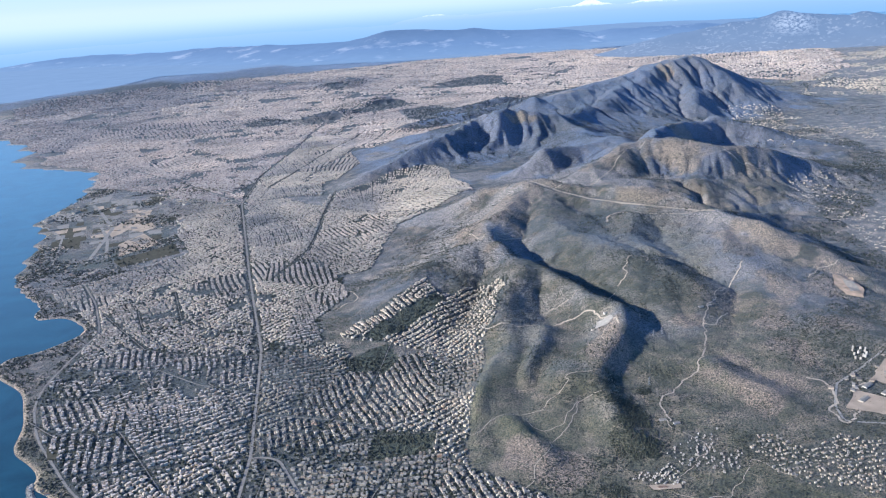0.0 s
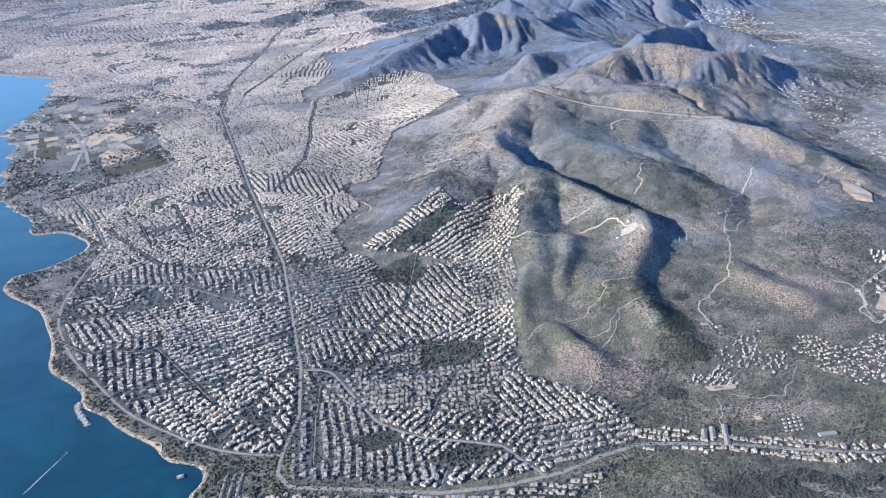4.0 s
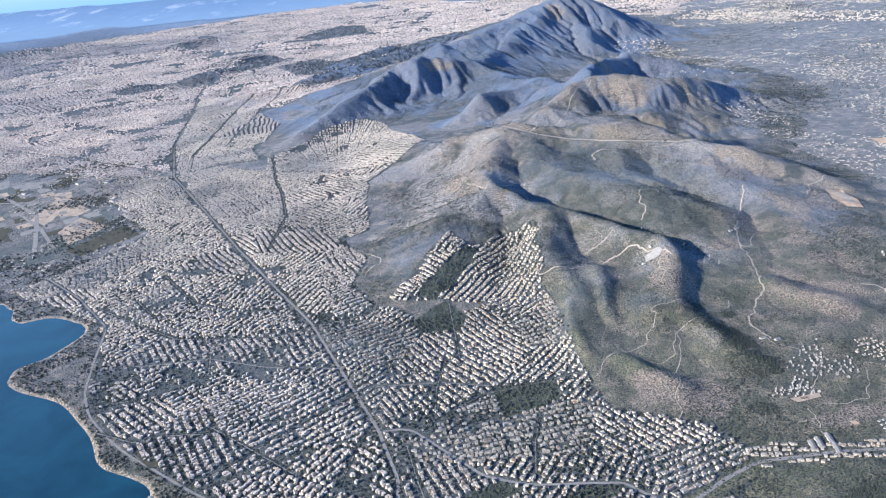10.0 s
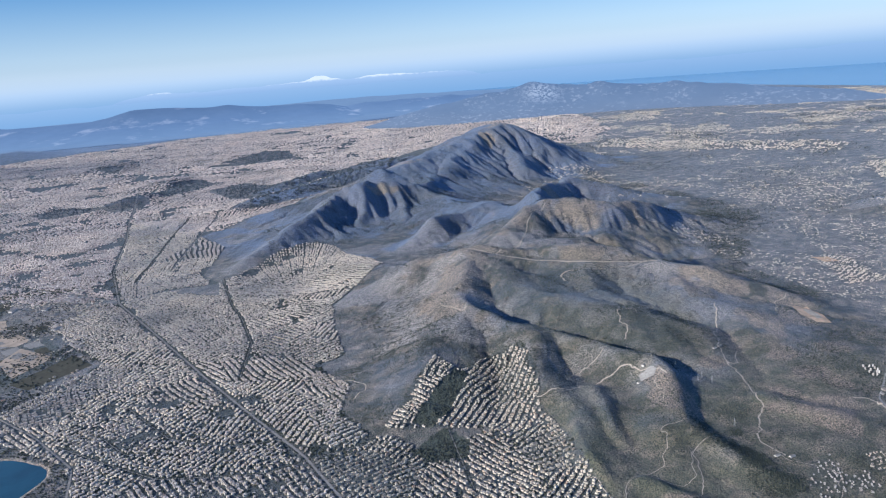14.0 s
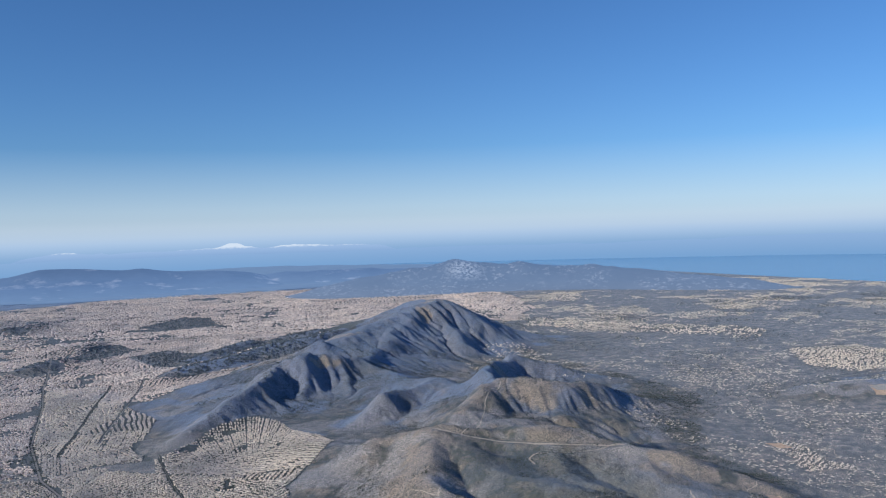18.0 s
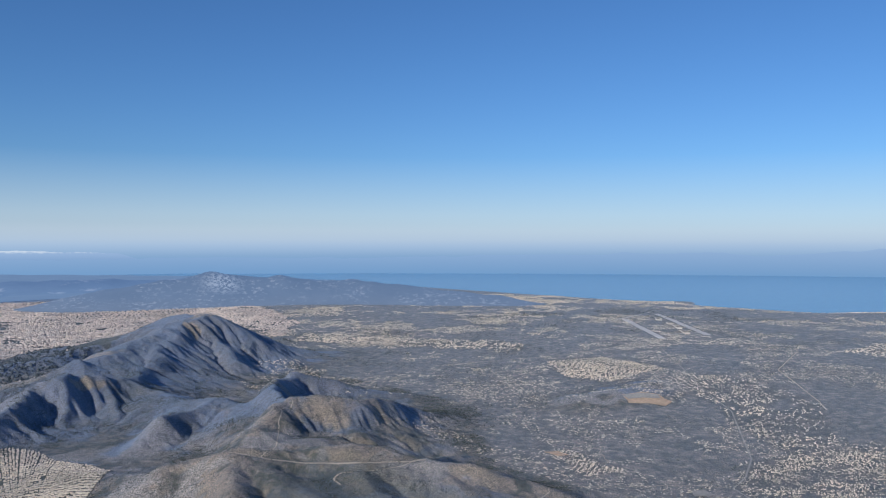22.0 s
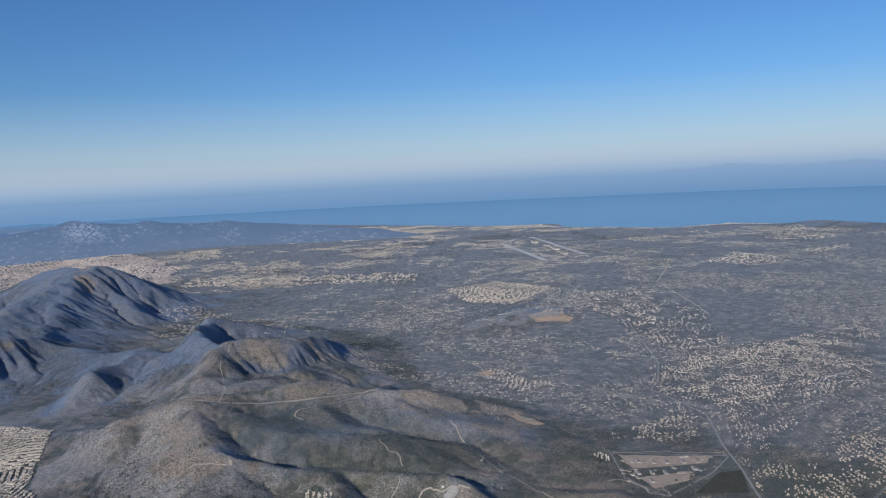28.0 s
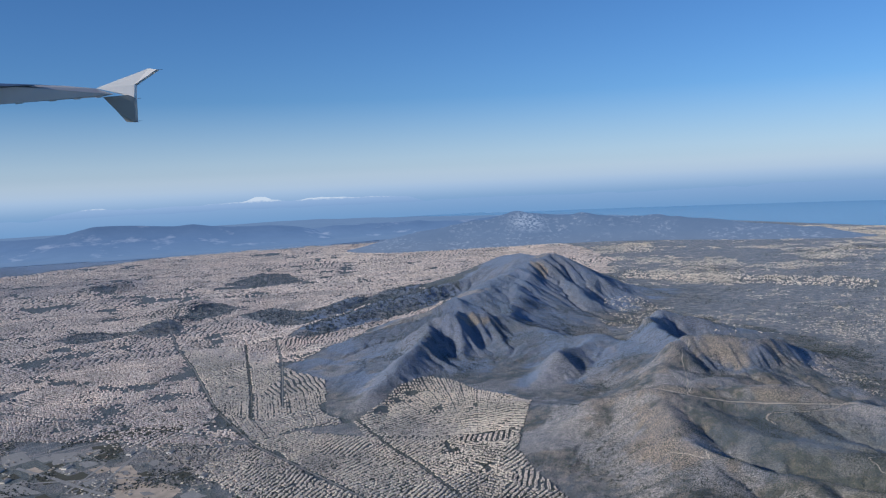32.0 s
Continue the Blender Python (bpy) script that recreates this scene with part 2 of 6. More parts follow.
def fbm(x, y, size, octaves=4, seed=1, ridged=False):
    out, amp, total = np.zeros_like(x), 1.0, 0.0
    for k in range(octaves):
        ca, sa = math.cos(0.6 * k + 0.3), math.sin(0.6 * k + 0.3)
        v = value_noise((x * ca - y * sa) / size, (x * sa + y * ca) / size, seed + 17 * k)
        if ridged:
            v = 1 - np.abs(2 * v - 1)
        out, total = out + amp * v, total + amp
        amp, size = amp * 0.5, size * 0.5
    return out / total


def to_line(x, y, pts):
    """Distance to a polyline; the height along it, where it has heights; and which side (+ right of its run), or the way along a crest."""
    best = np.full(x.shape, 1e18)
    side, value, run = np.zeros(x.shape), np.zeros(x.shape), 0.0
    for k in range(len(pts) - 1):
        (ax, ay), (bx, by) = pts[k][:2], pts[k + 1][:2]
        dx, dy = bx - ax, by - ay
        t = np.clip(((x - ax) * dx + (y - ay) * dy) / (dx * dx + dy * dy), 0, 1)
        d = (x - ax - t * dx) ** 2 + (y - ay - t * dy) ** 2
        near = d < best
        best = np.where(near, d, best)
        length = math.hypot(dx, dy)
        if len(pts[k]) > 2:
            side = np.where(near, run + t * length + 900 * ((x - ax) * dy > (y - ay) * dx), side)
            run += length
        else:
            side = np.where(near, (x - ax) * dy - (y - ay) * dx, side)
        if len(pts[k]) > 2:
            value = np.where(near, pts[k][2] + t * (pts[k + 1][2] - pts[k][2]), value)
    return np.sqrt(best), value, side


def inside(x, y, poly):
    hit = np.zeros(x.shape, bool)
    for (ax, ay), (bx, by) in zip(poly, poly[1:] + poly[:1]):
        cross = (ay > y) != (by > y)
        with np.errstate(divide="ignore", invalid="ignore"):
            hit ^= cross & (x < (bx - ax) * (y - ay) / (by - ay if by != ay else 1e-9) + ax)
    return hit


COAST_WEST = [(200, -4000), (60, -400), (-10, -40), (-58, 70), (-72, 112), (-75, 130), (-81, 134), (-78, 140), (-80, 145), (-88, 147), (-93, 154),
              (-102, 160), (-107, 166), (-115, 171), (-116, 176), (-122, 182), (-130, 188), (-134, 202), (-142, 217), (-148, 226), (-166, 240), (-167, 252),
              (-158, 256), (-147, 273), (-164, 291), (-177, 287), (-182, 304), (-196, 318), (-215, 339), (-243, 424), (-263, 446), (-267, 503), (-272, 533)]
for _ in range(2):
    mid = [COAST_WEST[0]]
    for (ax, ay), (bx, by) in zip(COAST_WEST, COAST_WEST[1:]):
        mid += [(0.78 * ax + 0.22 * bx, 0.78 * ay + 0.22 * by), (0.22 * ax + 0.78 * bx, 0.22 * ay + 0.78 * by)]
    COAST_WEST = mid + [COAST_WEST[-1]]
COAST_FAR = [(-272, 533), (-300, 610), (-363, 642), (-390, 652), (-425, 740), (-497, 832), (-560, 850), (-625, 850), (-640, 910), (-600, 995), (-690, 1100),
             (-900, 1180), (-1500, 1350), (-4600, 1500)]
COAST_EAST = [(900, -4000), (1100, -700), (1210, 100), (1253, 327), (1270, 386), (1285, 560), (1200, 643), (1165, 806), (1226, 937), (1170, 1053), (1200, 1500),
              (1208, 2212), (900, 2700), (300, 3300), (-1200, 4600)]

# crest lines: x, y, height above the sea; then the half width of the slope
RIDGES = [
    ([(0, 382, 20), (22, 372, 24), (48, 362, 25), (67, 350, 26), (82, 340, 23), (95, 330, 17)], 22),
    ([(22, 372, 26), (6, 345, 22), (-2, 317, 18), (-14, 296, 14), (-24, 284, 12), (-38, 262, 6)], 21),
    ([(-2, 317, 18), (2, 292, 16), (6, 272, 16), (3, 252, 11), (2, 234, 7), (0, 206, 4), (-6, 183, 2)], 11),
    ([(9, 284, 15), (20, 262, 14), (34, 241, 13), (34, 231, 11), (28, 220, 8), (23, 204, 5.5), (16, 190, 3), (10, 176, 1.5)], 11),
    ([(93, 331, 17), (108, 314, 19.5), (118, 296, 13), (122, 272, 8)], 17),
    ([(95, 330, 16), (118, 345, 12), (140, 352, 7)], 13),
    ([(60, 330, 18), (57, 302, 13), (58, 282, 11), (71, 262, 9.5), (62, 244, 6)], 14),
    ([(62, 217, 5.5), (68, 207, 5.5), (76, 196, 4.5), (80, 186, 2)], 7),
    ([(95, 330, 16), (88, 296, 12), (92, 266, 10), (98, 244, 6)], 15),
    ([(40, 398, 20), (62, 412, 28), (74, 422, 33), (88, 424, 31), (97, 421, 34), (106, 418, 33), (122, 420, 30), (138, 423, 27), (156, 428, 21), (174, 434, 15), (192, 440, 8)], 20),
    ([(88, 424, 30), (92, 450, 29), (98, 472, 31), (116, 500, 30), (134, 520, 27), (160, 540, 22), (186, 566, 13)], 17),
    ([(150, 538, 28), (185, 520, 17), (220, 500, 8)], 18),
    ([(78, 508, 20), (58, 494, 20), (44, 485, 22), (36, 480, 23), (26, 474, 15), (16, 468, 10)], 15),
    ([(-80, 484, 6), (-67, 494, 10), (-46, 516, 17), (-29, 540, 23), (-12, 566, 27), (-4, 577, 28.5), (13, 575, 34), (33, 578, 31), (53, 582, 27), (68, 600, 25), (80, 625, 25)], 16),
    ([(13, 577, 29), (10, 556, 18), (4, 540, 11)], 8),
    ([(33, 579, 27), (36, 558, 19), (32, 540, 13)], 8),
    ([(53, 584, 25), (62, 564, 19), (74, 548, 15)], 9),
    ([(-80, 604, 6), (-45, 622, 12), (-8, 634, 20), (22, 636, 27), (44, 637, 32), (76, 664, 34), (108, 694, 38), (132, 712, 42), (150, 728, 46), (178, 738, 46.5), (196, 735, 43), (215, 734, 34), (236, 733, 26), (268, 728, 14), (296, 722, 6)], 42),
    ([(180, 742, 44), (196, 800, 42), (210, 860, 40), (218, 900, 36), (230, 950, 22), (245, 1010, 8)], 44),
    ([(180, 800, 38), (150, 872, 23), (105, 884, 13), (60, 870, 7)], 34),
    ([(152, 714, 38), (130, 684, 33), (103, 652, 28.5), (86, 626, 22), (78, 604, 15)], 19),
    ([(190, 735, 42), (203, 716, 33), (213, 701, 25), (228, 676, 12)], 20),
    ([(176, 712, 36), (176, 686, 28), (170, 660, 20)], 20),
    ([(44, 637, 31), (40, 616, 23), (34, 602, 17)], 12),
    ([(-66, 712, 8), (-20, 742, 11), (40, 786, 14), (110, 828, 19), (170, 842, 28)], 26),
    ([(24, 380, 16), (64, 388, 20), (104, 392, 18), (140, 400, 12)], 24),
    # small ribs down the seaward slope
    ([(35, 235, 10.4), (32, 213, 7.8), (29.6, 195.5, 5.9), (27.7, 180, 3.8)], 7),
    ([(2.8, 188, 4.8), (4.4, 176, 4.4), (4.5, 167, 3.2)], 4.5),
    ([(12, 236, 7.6), (11.5, 222, 6.6), (10.8, 211, 5)], 5.5),
    ([(-4, 224, 6), (-5.6, 206, 5.8), (-6.3, 192, 4.6)], 5),
    # the broad swell under the spurs
    ([(-2, 385, 11), (30, 352, 17.5), (46, 318, 15), (52, 280, 11.5), (50, 240, 5.5), (44, 205, 3)], 34),
    ([(60, 345, 17), (88, 310, 14), (98, 270, 9.5), (92, 235, 4.5)], 32),
    ([(24, 380, 14), (60, 400, 18), (84, 440, 21), (84, 490, 20), (62, 540, 19), (66, 600, 21), (100, 650, 22), (150, 690, 24)], 40),
    ([(100, 430, 20), (150, 470, 14), (190, 520, 8)], 40),
    ([(-20, 562, 14), (30, 612, 21), (80, 660, 29), (135, 712, 33), (185, 742, 35), (205, 850, 30)], 56),
    ([(20, 112, 5), (45, 112, 7), (70, 104, 9), (110, 96, 12), (160, 92, 16), (220, 80, 20)], 13),
    ([(150, 120, 5), (190, 120, 8), (250, 100, 12), (330, 60, 18)], 18),
    ([(150, 153, 4), (190, 156, 7), (230, 166, 8), (275, 162, 7)], 11),
    ([(31, 360, 22), (24, 335, 19.5), (32, 310, 16.5), (44, 286, 13.5), (52, 262, 8.5)], 22),
    ([(300, 410, 8), (345, 398, 11), (390, 405, 8)], 24),
    ([(1240, 300, 12), (1180, 380, 22), (1130, 330, 12)], 60),
    ([(-640, 1180, 14), (-520, 1330, 20), (-380, 1560, 18)], 60),
    ([(0, 395, 14), (-10, 425, 10), (-34, 470, 8), (-25, 503, 8)], 24),
    ([(-170, 815, 8), (-150, 850, 10)], 16),
    ([(-135, 930, 10), (-115, 945, 12)], 18),
    ([(-30, 780, 9), (20, 840, 12), (40, 880, 10)], 22),
    ([(-210, 1185, 11), (-185, 1200, 14)], 26),
]

# ribs down the cliff and down the summit's south face
CLIFF = [(-29, 540, 22), (-12, 566, 26), (-4, 577, 27), (13, 575, 31), (33, 578, 29), (53, 582, 25)]
SUMMIT = [(108, 690, 35), (132, 706, 39), (152, 720, 41), (178, 728, 41), (200, 724, 36)]
for crest, count, reach, foot in ((CLIFF, 10, 30, 0.42), (SUMMIT, 7, 46, 0.5)):
    for k in range(count):
        t = (k + 0.5 + 0.3 * math.sin(7 * k)) / count * (len(crest) - 1)
        i, f = min(int(t), len(crest) - 2), t - min(int(t), len(crest) - 2)
        ax, ay, az = (crest[i][q] * (1 - f) + crest[i + 1][q] * f for q in range(3))
        lean, far = 0.34 + 0.2 * math.sin(5 * k), reach * (0.8 + 0.2 * math.sin(3 * k + 1))
        RIDGES.append(([(ax, ay, az), (ax + 0.5 * far * lean, ay - 0.5 * far, az * 0.7), (ax + far * lean, ay - far, az * foot)], reach * 0.16))


def coast_distance(x, y):
    """Metres inland, minus at sea."""
    d1, _, s1 = to_line(x, y, COAST_WEST + COAST_FAR[1:])
    d2, _, s2 = to_line(x, y, COAST_EAST)
    wobble = (fbm(x, y, 14, 3, 91) - 0.5) * 5
    return np.minimum(np.where(s1 > 0, d1, -d1), np.where(s2 < 0, d2, -d2)) + wobble * np.clip(d1 / 30, 0.2, 1)


def relief(x, y):
    """Height and the share of hill in it, for arrays of places."""
    shore = coast_distance(x, y)
    wx = x + (fbm(x, y, 40, 3, 5) - 0.5) * 16
    wy = y + (fbm(x, y, 40, 3, 9) - 0.5) * 16
    power, hill = 7.0, np.zeros_like(x)
    for k, (pts, width) in enumerate(RIDGES):
        d, h, way = to_line(wx, wy, pts)
        q = d / width
        rib = 0.6 * fbm(way + 0.25 * d, d * 0.3, width * 0.6, 3, 200 + k, ridged=True) + 0.4 * fbm(way, d * 0.3, width * 0.25, 2, 300 + k, ridged=True)
        q = q * (1 + 0.42 * (0.62 - rib) * np.clip(q * 1.6, 0, 1))
        hill = hill + (h * (0.55 * np.exp(-0.75 * q * q) + 0.45 * np.exp(-1.0 * (np.sqrt(q * q + 0.12) - 0.346)))) ** power
    hill = hill ** (1 / power)
    gully = fbm(wx, wy, 34, 5, 23, ridged=True)
    small = fbm(x, y, 9, 4, 41, ridged=True)
    rise = np.clip((hill - 1.0) / 14, 0, 1)
    spur = fbm(wx + 0.35 * wy, wy, 15, 4, 29, ridged=True)
    h = hill * (1 + 0.1 * (gully - 0.66) * rise) + 1.3 * rise * (spur - 0.66) + 0.8 * rise * (small - 0.62) + 0.5 * rise * (fbm(x, y, 4.2, 2, 43, ridged=True) - 0.6)
    east = np.clip((x - 230) / 350, 0, 1)
    plain = (0.45 + 6.0 * east * np.clip((y - 150) / 200, 0, 1)) * np.clip(shore / 60, 0, 1) + 3.8 * (1 - np.exp(-np.clip(shore, 0, None) / 170)) + 0.5 * (fbm(x, y, 60, 3, 77) - 0.5)
    h = np.maximum(h, 0) + plain * np.exp(-np.maximum(h, 0) / 7)
    h = h + 1.3 * (fbm(x, y, 16, 4, 61, ridged=True) - 0.6) * np.clip((hill - 0.6) / 2, 0, 1) * (1 - rise)
    out = np.where(shore > 0, np.maximum(np.minimum(h, shore * 0.2), np.minimum(shore * 0.2, 0.3)), np.maximum(shore * 0.2, -1.5))
    return out, hill, shore


def spread(lo, hi, step, far_lo, far_hi, growth=1.12):
    a = list(np.arange(lo, hi + step / 2, step))
    s, v = step, a[-1]
    while v < far_hi:
        s *= growth
        v += s
        a.append(min(v, far_hi))
    s, v = step, a[0]
    while v > far_lo:
        s *= growth
        v -= s
        a.insert(0, max(v, far_lo))
    return np.array(a)


GX = spread(-150, 300, 1.05, -4800, 4800)
GY = spread(95, 790, 1.1, -4300, 4850, 1.07)
XX, YY = np.meshgrid(GX, GY)
HEIGHT, HILL, SHORE = relief(XX, YY)


def shifted(a, dy, dx):
    return np.pad(a, 1, "edge")[1 + dy:1 + dy + a.shape[0], 1 + dx:1 + dx + a.shape[1]]


def run_water(step=1.5, strength=0.4, rounds=8):
    """Wears gullies and spurs into the hills by the water that runs off them. Returns the axes of a grid and what was worn off there."""
    gx, gy = np.arange(-112, 306, step), np.arange(96, 960, step)
    xx, yy = np.meshgrid(gx, gy)
    h, hill, shore = relief(xx, yy)
    first = h.copy()
    still = (hill < 0.9) | (shore < 2)
    still[0], still[-1], still[:, 0], still[:, -1] = True, True, True, True
    ways = [(dy, dx) for dy in (-1, 0, 1) for dx in (-1, 0, 1) if dy or dx]
    # fill hollows, so that all water finds its way out
    level = np.where(still, h, 1e3)
    for _ in range(260):
        low = np.minimum.reduce([shifted(level, *w) for w in ways]) + 0.002
        lower = np.where(still, h, np.maximum(h, low))
        if np.array_equal(lower, level):
            break
        level = lower
    h = np.where(level > 900, h, level)
    index = np.arange(h.size).reshape(h.shape)
    for _ in range(rounds):
        fall = np.stack([(h - shifted(h, dy, dx)) / math.hypot(dy, dx) for dy, dx in ways])
        best = fall.argmax(0)
        to = np.choose(best, [shifted(index, *w) for w in ways])
        to = np.where((fall.max(0) <= 0) | still, index, to).ravel()
        apart = np.choose(best, [math.hypot(*w) for w in ways]).ravel() * step
        order = np.argsort(h.ravel())
        order = order[~still.ravel()[order]]
        catch, goal, walk_up = [1.0] * h.size, to.tolist(), order.tolist()
        for i in reversed(walk_up):
            if goal[i] != i:
                catch[goal[i]] += catch[i]
        cutting = (strength / rounds * np.sqrt(np.minimum(catch, 1500)) * step / apart).tolist()
        level = h.ravel().tolist()
        for i in walk_up:
            f = cutting[i]
            level[i] = (level[i] + f * min(level[goal[i]], level[i])) / (1 + f)
        h = np.array(level).reshape(h.shape)
        soft = sum(shifted(h, *w) for w in ((0, 1), (0, -1), (1, 0), (-1, 0))) / 4
        h = np.where(still, h, h + 0.18 * (soft - h))
    return gx, gy, h - first


WX, WY, WORN = run_water()
wi, wj = np.clip(np.searchsorted(WX, GX) - 1, 0, len(WX) - 2), np.clip(np.searchsorted(WY, GY) - 1, 0, len(WY) - 2)
wf, wg = np.clip((GX - WX[wi]) / 1.5, 0, 1)[None, :], np.clip((GY - WY[wj]) / 1.5, 0, 1)[:, None]
HEIGHT = HEIGHT + (WORN[np.ix_(wj, wi)] * (1 - wf) + WORN[np.ix_(wj, wi + 1)] * wf) * (1 - wg) + (WORN[np.ix_(wj + 1, wi)] * (1 - wf) + WORN[np.ix_(wj + 1, wi + 1)] * wf) * wg


def ground_z(x, y):
    x, y = np.atleast_1d(np.asarray(x, float)), np.atleast_1d(np.asarray(y, float))
    i = np.clip(np.searchsorted(GX, x) - 1, 0, len(GX) - 2)
    j = np.clip(np.searchsorted(GY, y) - 1, 0, len(GY) - 2)
    fx, fy = (x - GX[i]) / (GX[i + 1] - GX[i]), (y - GY[j]) / (GY[j + 1] - GY[j])
    low, high = HEIGHT[j, i], HEIGHT[j + 1, i + 1]
    right, ahead = HEIGHT[j, i + 1], HEIGHT[j + 1, i]
    return low + np.where(fx >= fy, fx * (right - low) + fy * (high - right), fy * (ahead - low) + fx * (high - ahead))


# the hill track runs on a bench cut into the slope
for bench in ([(20, 372), (30, 362), (44, 352), (57, 345), (70, 338), (82, 333), (92, 327)], [(90, 331), (81, 329), (67, 333), (55, 340), (50, 337), (49, 330)]):
    b = np.array(bench, float)
    level = np.convolve(np.pad(ground_z(b[:, 0], b[:, 1]), 1, "edge"), (0.25, 0.5, 0.25), "valid")
    d, value, _ = to_line(XX, YY, [(*p, h) for p, h in zip(bench, level)])
    near = np.exp(-(d / 2.6) ** 2)
    HEIGHT = HEIGHT * (1 - near) + value * near


def raw_mesh(name, verts, faces, mats, index=None, smooth=False):
    """A mesh from arrays of vertices and of faces that all have the same number of corners."""
    verts, faces = np.asarray(verts, np.float32), np.asarray(faces, np.int32)
    me = bpy.data.meshes.new(name)
    n = faces.shape[1]
    me.vertices.add(len(verts))
    me.vertices.foreach_set("co", verts.ravel())
    me.loops.add(faces.size)
    me.loops.foreach_set("vertex_index", faces.ravel())
    me.polygons.add(len(faces))
    me.polygons.foreach_set("loop_start", np.arange(0, faces.size, n, dtype=np.int32))
    for m in mats:
        me.materials.append(m)
    if index is not None:
        me.polygons.foreach_set("material_index", np.asarray(index, np.int32))
    me.update(calc_edges=True)
    me.polygons.foreach_set("use_smooth", np.full(len(faces), smooth))
    return me


def grid_faces(rows, cols):
    a = (np.arange(rows - 1)[:, None] * cols + np.arange(cols - 1)[None, :]).ravel()
    return np.stack([a, a + 1, a + cols + 1, a + cols], 1)


# ---------------------------------------------------------------- plan of the towns: outline, run of the streets in degrees, plot, height, share built
AVENUE = [(-63, 140), (-63, 146), (-61, 160), (-63, 180), (-76, 243), (-102, 326), (-142, 460), (-150, 533), (-149, 646), (-152, 724)]
COAST_ROAD = [(-63, 146), (-69, 147), (-75.6, 148.9), (-83, 152.4), (-89.8, 157), (-96.8, 162), (-102.6, 166.8), (-109, 174), (-116, 182.6), (-124, 192), (-130.5, 202), (-137, 214), (-141, 228), (-142, 245), (-143, 272), (-158, 302), (-176, 330)]
SOUTH_ROAD = [(-63, 140), (-60, 135.5), (-46, 133), (-30, 130), (-18, 130.5), (-6, 133), (4, 137.5), (12, 140), (28, 138), (48, 133), (80, 128), (130, 122)]
INNER_ROAD = [(-63, 179), (-58, 178.5), (-55, 177), (-49, 166), (-43, 155), (-38, 151), (-33, 148), (-24, 145.5), (-16, 143), (-13, 138), (-9, 133)]
HIGHWAY_EAST = [(92, 148), (99, 156), (122, 170), (142, 184), (177, 204), (192, 224), (204, 243), (224, 248), (256, 262), (300, 292), (350, 326), (395, 372), (450, 420), (560, 520)]
ROADS = [(AVENUE, 1.1), (COAST_ROAD, 0.8), (SOUTH_ROAD, 0.9), (INNER_ROAD, 0.65), (HIGHWAY_EAST, 1.0)]
STREETS = [
    ([(-140.8, 218.8), (-119.9, 217.9), (-106.4, 223.6), (-106.6, 236.3)], 0.55), ([(-103.5, 195.9), (-91.2, 179.7), (-80.4, 165.4)], 0.4),
    ([(-110.3, 172.6), (-100.3, 176.1), (-88.9, 184.3), (-75.1, 192.6), (-64.5, 199)], 0.6), ([(-133.7, 204.7), (-122.5, 195.9), (-116.9, 197), (-103, 193)], 0.4),
    ([(-107.2, 169.9), (-93.3, 174.4), (-81.3, 177.3)], 0.4), ([(-149.4, 290.2), (-118, 251.6), (-87.9, 239.9), (-76, 242)], 0.5), ([(-136.4, 291.1), (-127.9, 273.6), (-117.5, 269.9)], 0.4),
    ([(-87.3, 222.7), (-79.4, 215.3), (-74.7, 218.9)], 0.45), ([(-75.6, 241.8), (-61.3, 242.4), (-55.8, 243.9)], 0.7), ([(-50.8, 177), (-49.2, 179.5), (-34.1, 186.5), (-10.3, 186.9)], 0.4),
    ([(-48.2, 184.5), (-46.1, 193.7), (-41.2, 206.4)], 0.35), ([(-33.4, 241.2), (-37.3, 205.6)], 0.35), ([(-57.3, 171.5), (-57, 157.9), (-55.8, 141.8)], 0.35),
    ([(-78.1, 150.7), (-73.7, 161.8), (-68.8, 174.1), (-64.7, 180.7)], 0.4), ([(-128.7, 310.5), (-115.2, 279), (-97.5, 262.8), (-81, 259)], 0.4), ([(-32.2, 151.7), (-29.3, 162), (-24.7, 172.9)], 0.35),
    ([(-88.8, 470.4), (-87.1, 422.2), (-83.8, 390.5), (-82.7, 356.7), (-90, 320)], 0.6), ([(-105.3, 699.8), (-117.8, 613.7), (-127.2, 548.7), (-136, 500)], 0.9), ([(-80.4, 706.6), (-95.2, 615.6), (-116.4, 515.3)], 0.9),
    ([(-70, 213), (-90, 222), (-106, 234), (-128, 238)], 0.45), ([(-62, 200), (-45, 196), (-33, 190)], 0.35),
    ([(-142, 462), (-190, 520), (-270, 610)], 1.2), ([(-152, 724), (-150, 850), (-110, 1000)], 1.8), ([(-30, 131), (-28, 137)], 0.4)]
ROADS += [(pts, 0.6 + 0.35 * w) for pts, w in STREETS]
PARKS = [[(-47, 232), (-34, 241), (-30, 231), (-33, 222), (-45, 224)], [(-33, 189), (-16, 186), (-18, 177), (-33, 174)],
         [(-50, 149), (-40, 152), (-36, 147), (-44, 144.5)], [(-33, 140), (-25, 144.5), (-15, 142), (-24, 136.5)],
         [(-43, 247), (-29.5, 264), (-20, 273), (-16, 270), (-24, 258), (-31, 248), (-38, 242)]]
AIRFIELD = [(-263, 446), (-268, 500), (-205, 490), (-180, 450), (-158, 385), (-172, 352), (-215, 345), (-240, 424)]
SHORE_STRIP = 4.6
